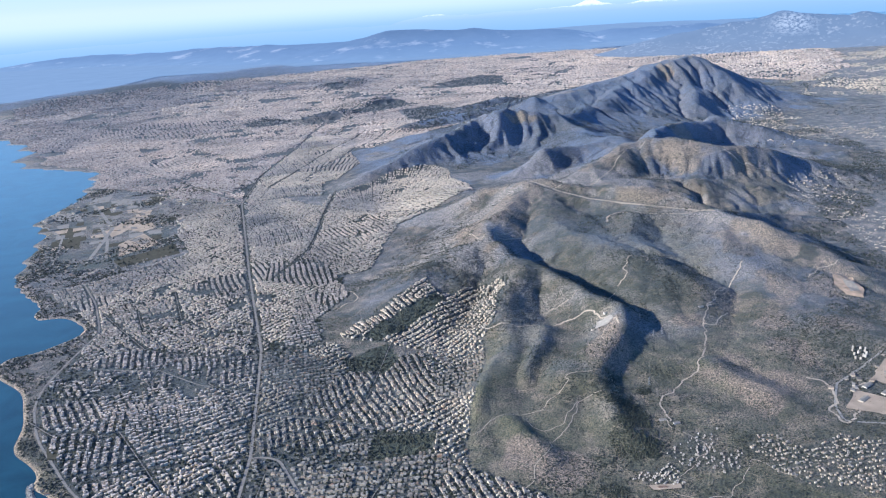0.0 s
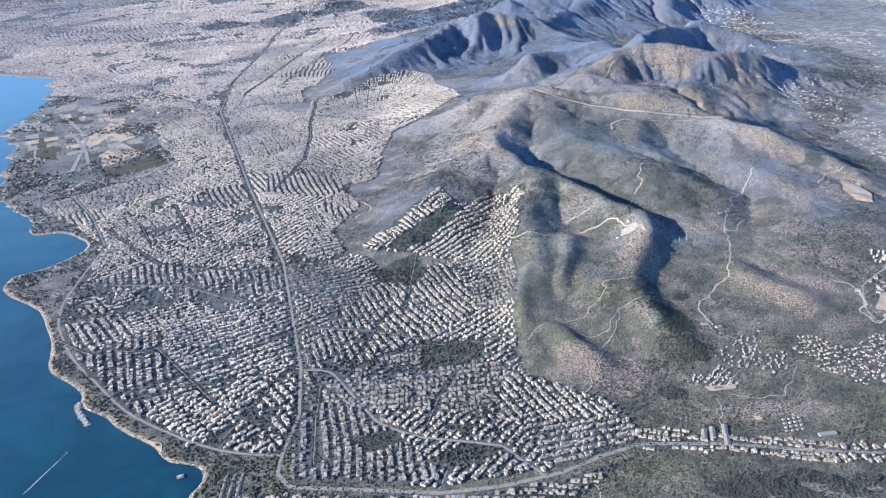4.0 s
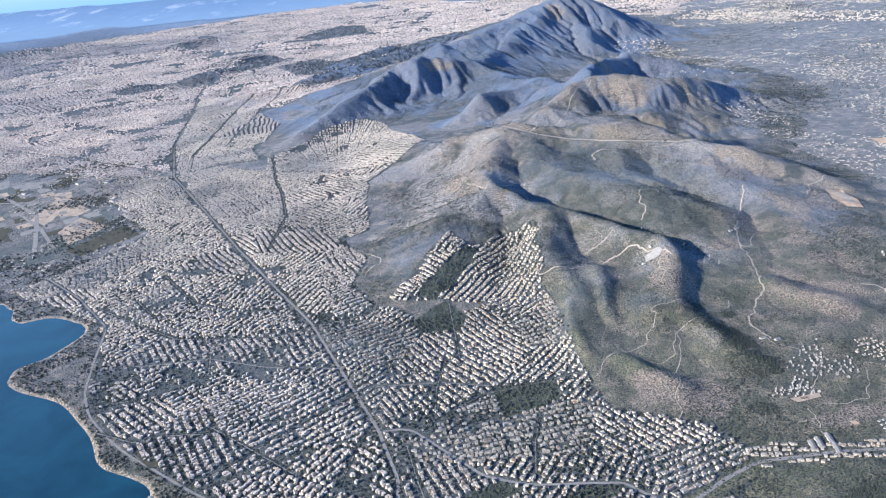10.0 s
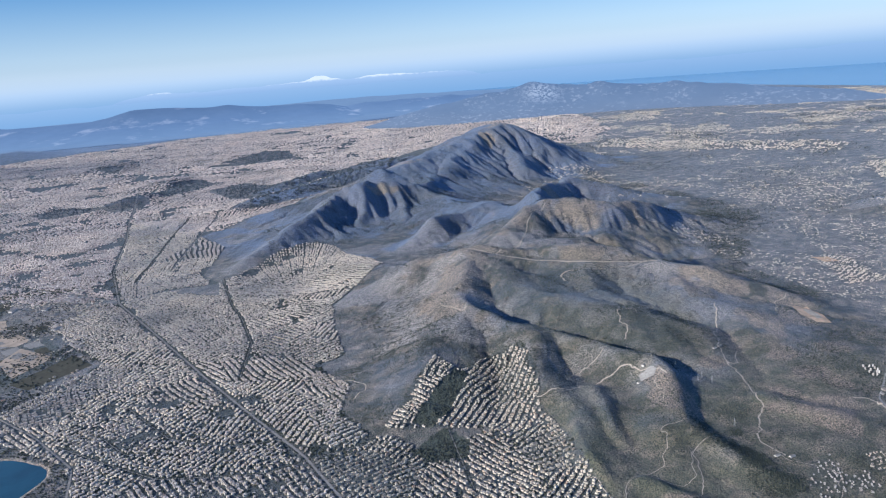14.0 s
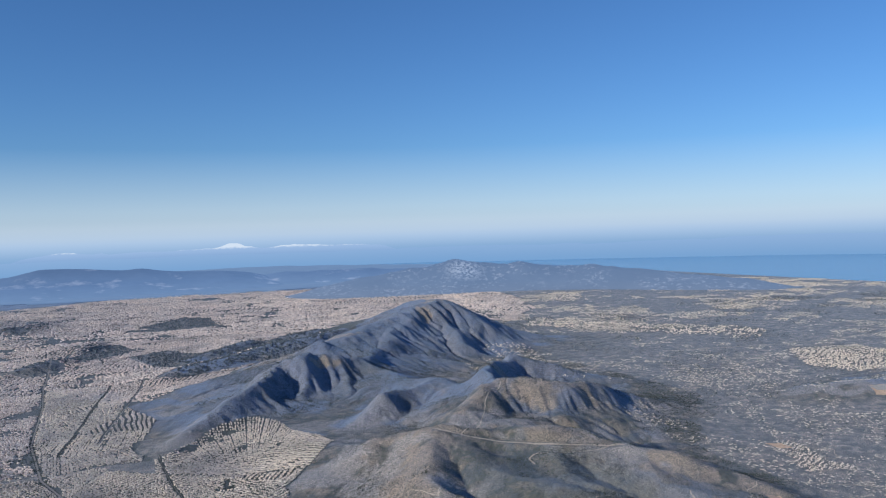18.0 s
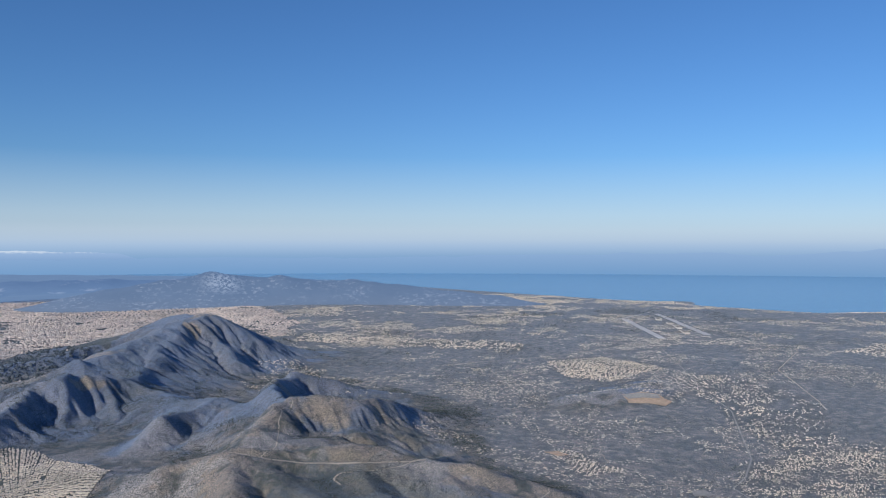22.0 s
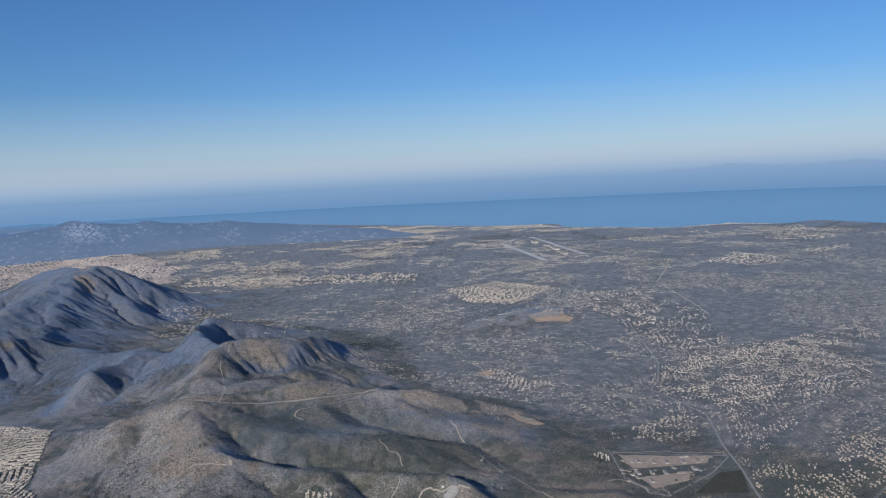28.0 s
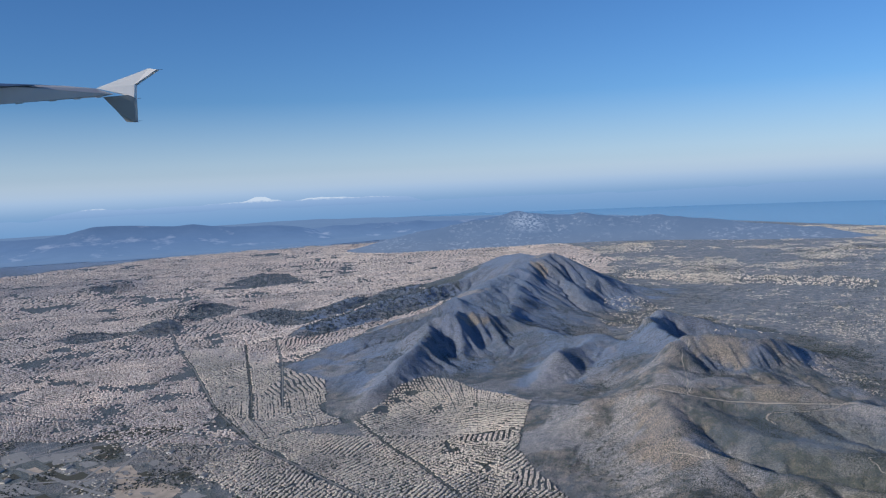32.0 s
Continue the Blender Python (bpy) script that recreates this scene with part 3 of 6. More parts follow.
DISTRICTS = {
    "shore": ([(-63, 147), (-84, 151), (-97, 161), (-112, 176), (-131, 204), (-139, 220), (-141, 241), (-145, 274), (-163, 296), (-180, 310), (-188, 322), (-170, 332), (-141, 366), (-156, 392), (-176, 448),
               (-190, 470), (-143, 462), (-103, 326), (-77, 243), (-64, 180), (-62, 160)], 33, 1.15, 0.5, 0.86),
    "foothill": ([(-61, 146), (-61, 160), (-62, 180), (-75, 243), (-60, 246), (-51, 243), (-44, 232), (-30, 232), (-20, 237), (-4, 238), (-4, 217), (-8, 194), (-9, 174), (-8, 169),
                  (11, 156), (14, 143), (-5, 135), (-30, 132), (-60, 138)], 22, 1.08, 0.44, 0.9),
    "slope": ([(-51, 248), (-37, 268), (-23.6, 283), (-19, 273.5), (-15.6, 275), (-4, 279), (6, 275), (3, 258), (-1, 245), (-5, 236), (-20, 236), (-34, 241), (-44, 244)], 55, 1.05, 0.42, 0.97),
    "upper": ([(-75, 243), (-102, 326), (-141, 460), (-120, 470), (-92, 442), (-70, 427), (-40, 412), (-28, 405), (-43, 382), (-47, 360), (-50, 321), (-62, 317), (-54, 289), (-61, 266), (-56, 246)],
              28, 1.15, 0.46, 0.97),
    "crown": ([(-92, 443), (-91, 465), (-72, 482), (-57, 498), (-31, 511), (-22, 498), (-20, 472), (-9, 452), (-7, 436), (-28, 406), (-40, 413), (-70, 428)], 28, 1.2, 0.46, 0.99),
    "north": ([(-142, 461), (-150, 533), (-151, 724), (-110, 700), (-100, 640), (-98, 600), (-84, 548), (-99, 489), (-91, 466), (-120, 471)], 12, 1.5, 0.55, 0.97),
    "south": ([(-61, 133.5), (-30, 128.5), (-6, 131), (10, 136), (-4, 126), (-19, 125), (-22, 117), (-72, 122), (-75, 134)], 80, 1.1, 0.42, 0.85),
    "roadside": ([(11, 146), (20, 145), (30, 141.5), (50, 137.5), (80, 132), (80, 123), (48, 129), (28, 134), (12, 137)], 85, 1.0, 0.36, 0.95),
    "airfield_side": ([(-180, 500), (-150, 474), (-143, 462), (-160, 400), (-146, 372), (-156, 392), (-176, 448), (-188, 478)], 60, 1.5, 0.4, 0.66),
    "hamlet": ([(31, 162.5), (36.5, 166.2), (38.6, 159.7), (30.1, 158.9)], 60, 0.75, 0.3, 0.75),
    "hamlet_lanes": ([(37, 171), (45, 178.5), (53, 182), (48, 170), (55.4, 169.6), (52.5, 163), (41, 163)], 60, 0.85, 0.3, 0.42),
    "village": ([(57.7, 176.8), (61.7, 175.3), (66.4, 170.1), (80, 176), (92, 170), (80, 150), (64, 156), (61, 163), (57, 169)], 10, 0.95, 0.3, 0.78),
    "orchard": ([(100, 154), (122, 168), (135, 174), (133, 150), (154, 147), (176, 145), (190, 130), (160, 95), (110, 105)], 40, 1.15, 0.36, 0.66),
    "crossing": ([(126, 224), (136, 230), (159, 220), (182, 208), (160, 194), (137, 206)], 25, 1.3, 0.3, 0.55),
    "vineyards": ([(212, 244), (248, 260), (300, 236), (345, 218), (424, 191), (382, 170), (315, 189), (312, 157), (272, 178), (236, 183), (178, 166), (138, 165), (140, 177), (190, 201), (206, 225)], 35, 1.1, 0.3, 0.3),
    "yards": ([(108, 216), (118, 204), (130, 182), (112, 177), (86, 188), (90, 200)], 40, 3.0, 0.3, 0.55),
    "east_strip": ([(272, 242), (330, 250), (420, 300), (470, 390), (400, 305), (345, 320), (300, 285)], 20, 2.0, 0.4, 0.3),
    "koropi": ([(418, 548), (476, 528), (460, 452), (380, 445), (368, 478)], 15, 2.0, 0.55, 0.78),
    "works": ([(457, 422), (465, 398), (418, 326), (362, 311), (303, 274), (312, 304), (350, 334), (378, 367)], 45, 1.9, 0.4, 0.5),
    "hill_town": ([(671, 395), (773, 392), (712, 318), (655, 338)], 20, 3.2, 0.42, 0.72),
    "plateau_town": ([(640, 872), (700, 860), (694, 792), (606, 788)], 30, 3.4, 0.42, 0.62),
    "foot_town": ([(350, 870), (424, 790), (490, 640), (455, 600), (400, 690), (330, 830)], 30, 3.2, 0.7, 0.55),
    "belt": ([(371, 898), (403, 860), (417, 764), (481, 706), (495, 646), (451, 626), (407, 697), (366, 720), (340, 810)], 20, 2.6, 0.6, 0.42),
    "small_town": ([(535, 1143), (571, 1107), (524, 1035), (481, 1052)], 20, 3.4, 0.42, 0.7),
    "suburb": ([(439, 1385), (482, 1181), (366, 957), (353, 988), (399, 1163)], 20, 3.4, 0.42, 0.6),
    "headland_town": ([(1053, 461), (1189, 434), (1069, 357), (940, 338), (919, 399)], 20, 4.2, 0.42, 0.45),
    "field_strip": ([(828, 333), (897, 298), (860, 290), (796, 318)], 20, 4.0, 0.42, 0.8),
    "foot_village": ([(868, 1426), (938, 1440), (842, 1228), (724, 1112), (689, 1171)], 20, 4.6, 0.42, 0.4),
    "plain_village": ([(787, 1070), (864, 1066), (831, 1019), (750, 1017)], 20, 3.8, 0.42, 0.8),
    "shore_town": ([(1178, 804), (1188, 657), (1124, 623), (1081, 733)], 20, 4.2, 0.42, 0.5),
    "farms": ([(196, 345), (202, 334), (190, 306), (192, 293), (168, 300)], 20, 1.2, 0.3, 0.75),
    "villas": ([(241, 261), (292, 252), (344, 222), (354, 173), (268, 154), (208, 165), (197, 198), (192, 214), (202, 241)], 20, 1.25, 0.3, 0.34),
    "road_villas": ([(133, 229), (161, 220), (180, 206), (149, 188), (134, 199)], 20, 1.2, 0.3, 0.4),
    "beach_town": ([(1140, 1110), (1215, 940), (1155, 810), (1130, 930)], 10, 4.5, 0.7, 0.7),
    "beach_town_south": ([(1180, 650), (1270, 560), (1255, 480), (1190, 540)], 10, 4.5, 0.7, 0.7),
}
GROVES = [[(-147, 854), (-114, 928), (-90, 949), (-73, 909), (-101, 869), (-134, 844)], [(-183, 806), (-158, 834), (-139, 835), (-138, 805), (-167, 782)],
          [(-58, 1126), (3, 1231), (36, 1200), (31, 1080), (-41, 1064)], [(-215, 1160), (-202, 1182), (-183, 1176), (-190, 1127)], [(-244, 826), (-218, 853), (-174, 806), (-222, 791)],
          [(-87, 858), (-48, 890), (-19, 823), (50, 867), (101, 941), (130, 930), (90, 850), (-11, 775), (-48, 750), (-69, 785)], [(-265, 647), (-246, 650), (-262, 624)], [(-72, 700), (-58, 728), (-16, 762), (46, 806), (110, 846), (128, 800), (60, 756), (-20, 716), (-50, 694)]]
BASIN = [(-210, 505), (-268, 545), (-300, 620), (-363, 655), (-420, 750), (-497, 842), (-600, 870), (-630, 920), (-590, 1010), (-640, 1120), (-560, 1280), (-418, 1370), (-255, 1540), (-51, 1690),
         (178, 1700), (380, 1600), (433, 1500), (520, 1240), (430, 1000), (345, 885), (280, 960), (225, 960), (130, 830), (95, 740), (40, 690), (-40, 640), (-100, 600), (-152, 730), (-150, 533), (-145, 466), (-180, 480)]


def road_gap(x, y):
    d = np.full(x.shape, 1e9)
    for pts, w in ROADS:
        d = np.minimum(d, to_line(x, y, pts)[0] - w)
    return d


# land cover, as shares
TOWN = np.zeros(XX.shape)
for poly, *_ in list(DISTRICTS.values())[:7]:
    TOWN[inside(XX, YY, poly)] = 1
for poly, *_ in list(DISTRICTS.values())[7:]:
    TOWN[inside(XX, YY, poly)] = 0.4
TOWN[inside(XX, YY, BASIN)] = 0.9
for poly in PARKS + GROVES + [AIRFIELD]:
    TOWN[inside(XX, YY, poly)] = 0
SLOPE = np.hypot(*np.gradient(HEIGHT, GY, GX))
patch = fbm(XX, YY, 30, 4, 55)
# patches of tan earth; those on the summit also imitate sunlit streaks
TAN = [(74, 424, 7, 7), (-2, 640, 26, 12), (60, 658, 16, 8), (69, 203, 11, 14), (32, 222, 6, 15), (72, 264, 8, 14), (110, 305, 13, 22), (86, 214, 6, 9), (-205, 440, 34, 62), (-235, 480, 26, 24), (52, 322, 8, 12), (92, 300, 7, 14), (110, 262, 6, 12), (84, 222, 7, 6), (104, 236, 8, 6), (172, 738, 12, 7), (197, 741, 13, 5), (158, 715, 7, 10), (134, 408, 12, 4), (36, 366, 12, 6), (-8, 330, 8, 22), (30, 574, 16, 4), (72, 205, 10, 8), (46, 148, 12, 4), (13, 165, 7, 9), (4, 172, 5, 7), (34, 234, 4, 9), (66, 347, 22, 7), (108, 310, 14, 10), (74, 262, 7, 9), (96, 262, 8, 12), (60, 242, 5, 5), (86, 240, 7, 6), (100, 420, 20, 6), (10, 350, 10, 22), (120, 280, 8, 8), (115, 500, 14, 20)]
tan = np.zeros(XX.shape)
for cx, cy, rx, ry in TAN:
    tan = np.maximum(tan, 1.5 - np.hypot((XX - cx) / rx, (YY - cy) / ry))
# bare stony crowns of the first hills
tan = np.maximum(tan, (0.35 + np.clip((HILL - 22) / 14, 0, 0.45)) * (YY < 440) * (HILL > 15))
tan = np.clip((tan + 1.6 * (fbm(XX, YY, 8, 4, 58) - 0.5) - 0.5) * 5, 0, 1)
COVER = {
    "town": TOWN,
    "stone": np.clip((patch + 0.25 * (fbm(XX, YY, 7, 3, 57) - 0.5) - 0.5) * 14, 0, 1) * np.clip((HILL - 2.5) / 3, 0, 1) * np.clip((640 - YY) / 80, 0.2, 1) * 0.9 + 0.8 * np.clip((SLOPE - 0.4) * 4, 0, 1) * np.clip((fbm(XX + 0.3 * YY, YY * 0.35, 4.5, 4, 59) - 0.46) * 8, 0, 1) * np.clip((HILL - 8) / 5, 0, 1),
    "grass": np.clip((fbm(XX, YY, 22, 4, 66) - 0.42) * 5, 0, 1) * np.clip((255 - YY) / 50, 0, 1) * 0.9,
    "tan": tan,
    # grass tint of the near slopes, and where the painted haze thins out
    "meadow_thin_haze": np.clip((300 - YY) / 90, 0, 1) * np.clip((140 - XX) / 60, 0, 1),
    "plain": np.maximum(np.clip((5 - HILL) / 4, 0, 1) * np.clip((YY - 150) / 80, 0, 1), np.clip((XX - 132) / 14, 0, 1) * np.clip((270 - YY) / 40, 0, 1)) * np.clip((1500 - YY) / 150, 0.1, 1) * np.where(inside(XX, YY, AIRFIELD), 0.35, 1),
    # woods, spread wider with distance to carry the painted blue haze
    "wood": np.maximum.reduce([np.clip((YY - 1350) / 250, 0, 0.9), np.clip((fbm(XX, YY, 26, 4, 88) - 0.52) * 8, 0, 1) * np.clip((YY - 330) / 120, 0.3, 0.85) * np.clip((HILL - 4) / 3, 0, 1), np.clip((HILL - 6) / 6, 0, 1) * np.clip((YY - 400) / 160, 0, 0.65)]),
    "scrub": np.maximum.reduce([inside(XX, YY, p) * 1.0 for p in PARKS] + [inside(XX, YY, AIRFIELD) * np.clip((fbm(XX, YY, 14, 3, 53) - 0.3) * 3, 0.2, 0.75),
                        np.clip(1.6 * np.exp(-((XX - 48) / 34) ** 2 - ((YY - 300) / 46) ** 2) - 0.5 * patch, 0, 0.5)]),
    "beach": np.clip((0.9 - SHORE) / 0.5, 0, 1) * (XX < 0),
}
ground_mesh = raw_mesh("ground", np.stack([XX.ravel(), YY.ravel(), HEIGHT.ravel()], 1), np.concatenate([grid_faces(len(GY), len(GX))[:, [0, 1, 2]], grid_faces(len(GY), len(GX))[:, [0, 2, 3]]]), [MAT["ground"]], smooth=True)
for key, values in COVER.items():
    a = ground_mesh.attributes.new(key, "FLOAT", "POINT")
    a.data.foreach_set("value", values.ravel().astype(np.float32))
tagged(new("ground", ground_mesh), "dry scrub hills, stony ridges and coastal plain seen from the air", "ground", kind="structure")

sx, sy = spread(-400, 100, 25, -4800, 4800, 1.3), spread(0, 700, 25, -4300, 4850, 1.3)
sxx, syy = np.meshgrid(sx, sy)
tagged(new("water", raw_mesh("water", np.stack([sxx.ravel(), syy.ravel(), np.zeros(sxx.size)], 1), grid_faces(len(sy), len(sx)), [MAT["sea"]])),
       "calm deep blue sea along the coast", "sea", kind="structure")


# ---------------------------------------------------------------- ribbons on the ground
def ribbon(name, pts, width, mat, label, category="road", lift=0.06, kind="structure", inland=0.0, wind=0.0):
    p = np.array(pts, float)
    seg = np.hypot(*np.diff(p, axis=0).T)
    s = np.concatenate([[0], np.cumsum(seg)])
    n = max(8, int(s[-1] / 0.45))
    t = np.linspace(0, s[-1], n)
    x, y = np.interp(t, s, p[:, 0]), np.interp(t, s, p[:, 1])
    for _ in range(10):
        x[1:-1], y[1:-1] = (x[:-2] + 2 * x[1:-1] + x[2:]) / 4, (y[:-2] + 2 * y[1:-1] + y[2:]) / 4
    if inland:
        for _ in range(4):
            s = coast_distance(x, y)
            gx, gy = (coast_distance(x + 0.5, y) - s) * 2, (coast_distance(x, y + 0.5) - s) * 2
            push = np.clip(inland - s, 0, 2) / (np.hypot(gx, gy) + 0.2)
            x, y = x + gx * push, y + gy * push
        for _ in range(60):
            x[1:-1], y[1:-1] = (x[:-2] + 2 * x[1:-1] + x[2:]) / 4, (y[:-2] + 2 * y[1:-1] + y[2:]) / 4
    x, y = x + wind * (fbm(x, y, 6, 3, 61) - 0.5), y + wind * (fbm(x, y, 6, 3, 62) - 0.5)
    dx, dy = np.gradient(x), np.gradient(y)
    k = np.hypot(dx, dy) + 1e-9
    ox, oy = -dy / k * width / 2, dx / k * width / 2
    rows = [np.stack([x + f * ox, y + f * oy, ground_z(x + f * ox, y + f * oy) + lift], 1) for f in (-1, 0, 1)]
    v = np.stack(rows, 1).reshape(-1, 3)
    return tagged(new(name, raw_mesh(name, v, grid_faces(n, 3)[:, ::-1], [mat])), label, category, kind=kind)


def patch_of_ground(name, poly, mat, label, category, lift=0.06, step=1.2, kind="structure"):
    """A sheet that follows the ground inside an outline."""
    p = np.array(poly, float)
    cx, cy = p.mean(0)
    ring = []
    for (ax, ay), (bx, by) in zip(poly, poly[1:] + poly[:1]):
        n = max(2, int(math.hypot(bx - ax, by - ay) / step))
        ring += [(ax + (bx - ax) * k / n, ay + (by - ay) * k / n) for k in range(n)]
    ring = np.array(ring)
    ring += (np.stack([fbm(ring[:, 0], ring[:, 1], 3, 2, 3), fbm(ring[:, 0], ring[:, 1], 3, 2, 4)], 1) - 0.5) * step * 0.6
    m, n = max(3, int(np.hypot(*(p - (cx, cy)).T).max() / step)), len(ring)
    f = np.linspace(0.02, 1, m)[:, None]
    x, y = (cx + f * (ring[None, :, 0] - cx)), (cy + f * (ring[None, :, 1] - cy))
    z = ground_z(x.ravel(), y.ravel()) + lift
    v = np.stack([x.ravel(), y.ravel(), z], 1)
    a = (np.arange(m - 1)[:, None] * n + np.arange(n)[None, :]).ravel()
    b = (np.arange(m - 1)[:, None] * n + (np.arange(n)[None, :] + 1) % n).ravel()
    return tagged(new(name, raw_mesh(name, v, np.stack([a, a + n, b + n, b], 1), [mat])), label, category, kind=kind)


for pts, w, what in ((AVENUE, 0.8, "straight six-lane asphalt avenue through the town"), (COAST_ROAD, 0.65, "asphalt coast road along the shore"),
                     (SOUTH_ROAD, 1.0, "wide asphalt road at the foot of the scrub hills"), (INNER_ROAD, 0.72, "curving asphalt road among the houses"),
                     (HIGHWAY_EAST, 0.95, "asphalt road across the eastern plain")):
    ribbon("road", pts, w, MAT["concrete_road"] if pts is HIGHWAY_EAST else MAT["asphalt"], what, inland=1.8 if pts is COAST_ROAD else 0.0)

# ---------------------------------------------------------------- houses joined by district
rng = np.random.default_rng(7)


def boxes(name, x, y, w, d, h, angle, mats, label, category, sink=0.5, roof=None):
    n = len(x)
    z = ground_z(x, y)
    c, s = np.cos(angle), np.sin(angle)
    corner = np.array([(-.5, -.5), (.5, -.5), (.5, .5), (-.5, .5)])
    px = x[:, None] + w[:, None] * corner[:, 0] * c[:, None] - d[:, None] * corner[:, 1] * s[:, None]
    py = y[:, None] + w[:, None] * corner[:, 0] * s[:, None] + d[:, None] * corner[:, 1] * c[:, None]
    low, top = np.repeat((z - sink)[:, None], 4, 1), np.repeat((z + h)[:, None], 4, 1)
    v = np.concatenate([np.stack([px, py, low], 2), np.stack([px, py, top], 2)], 1).reshape(-1, 3)
    f = np.array([(0, 1, 5, 4), (1, 2, 6, 5), (2, 3, 7, 6), (3, 0, 4, 7), (4, 5, 6, 7)])
    faces = (np.arange(n)[:, None, None] * 8 + f[None]).reshape(-1, 4)
    index = np.tile([0, 0, 0, 0, len(mats) - 1], n)
    return tagged(new(name, raw_mesh(name, v, faces, mats, index)), label, category, kind="stuff")


def plots(poly, degrees, plot, share, cell=34.0, strict=False, span=(-1e9, 1e9), ring=None):
    """Plots in pairs of rows between streets, inside an outline that is cut into quarters, each with a run of streets of its own."""
    p = np.array(poly, float)
    lo, hi = p.min(0), p.max(0)
    big = poly if strict else [(lo[0] - 9, lo[1] - 9), (hi[0] + 9, lo[1] - 9), (hi[0] + 9, hi[1] + 9), (lo[0] - 9, hi[1] + 9)]
    n = max(1, int((hi[0] - lo[0]) * (hi[1] - lo[1]) / cell ** 2))
    seeds = np.stack([rng.uniform(lo[0], hi[0], n), rng.uniform(lo[1], hi[1], n)], 1)
    out = []
    for q, (cx, cy) in enumerate(seeds):
        r = cell * (2.6 if cell < 100 else 1.8) + plot
        a = radians(degrees + rng.choice([0, 0, 8, -10, 16, -22, 90, 76, 30]))
        rows = np.arange(-r, r, plot)
        j = np.arange(len(rows))
        u, v = np.meshgrid(np.arange(-r, r, plot * 0.95), rows + np.where(j % 2 == 0, 1, -1) * (0.27 if ring else 0.23) * plot)
        k = np.meshgrid(np.arange(u.shape[1]), j)[0]
        loose = (0.06 if ring else 0.1 if lo[1] > 240 else 0.13) if strict else 0.22 if cell == 60.0 else 0.4
        u = u + np.where(k % 6 == 0, 0.3, 0) * plot + rng.uniform(-.15 - loose, .15 + loose, u.shape) * plot
        v = v + rng.uniform(-loose, loose, v.shape) * plot
        u, v = u.ravel(), v.ravel()
        if ring:
            # streets that bend round the hill
            v = v + (fbm(u, v, 34, 2, 3) - 0.5) * plot * 5
            turn = u / 75
            x, y = ring[0] + (75 + v) * np.sin(turn), ring[1] + (75 + v) * np.cos(turn)
            out.append(np.stack([x, y, -turn], 1)[inside(x, y, poly)])
            break
        v = v + (fbm(u, v, 34, 2, q + 3) - 0.5) * plot * 5
        x, y = cx + u * math.cos(a) - v * math.sin(a), cy + u * math.sin(a) + v * math.cos(a)
        here = (y >= span[0]) & (y < span[1]) & (np.hypot(x - cx, y - cy) < r)
        if not here.any():
            continue
        x, y = x[here], y[here]
        near = np.argmin((x[:, None] - seeds[None, :, 0]) ** 2 + (y[:, None] - seeds[None, :, 1]) ** 2, 1) == q
        near &= inside(x + (fbm(x, y, 9 * plot, 3, 71) - 0.5) * 7 * plot, y + (fbm(x, y, 9 * plot, 3, 72) - 0.5) * 7 * plot, poly) & inside(x, y, big)
        out.append(np.stack([x[near], y[near], np.full(near.sum(), a)], 1))
    x, y, a = np.concatenate(out).T
    keep = (rng.random(x.shape) < share) & (coast_distance(x, y) > np.where(y < 235, SHORE_STRIP + 0.7, 1.2)) & (road_gap(x, y) > plot * 0.15) & (fbm(x, y, 13, 3, 19) + rng.normal(0, 0.05, x.shape) > np.where(y < 300, 0.29, 0.2))
    keep &= (x < 140) | (ground_z(x, y) < 10.8)
    if share < 0.7:
        keep &= fbm(x, y, 9, 4, 21) + rng.normal(0, 0.05, x.shape) > 0.45
    for park in PARKS:
        keep &= ~inside(x, y, park)
    return x[keep], y[keep], a[keep]


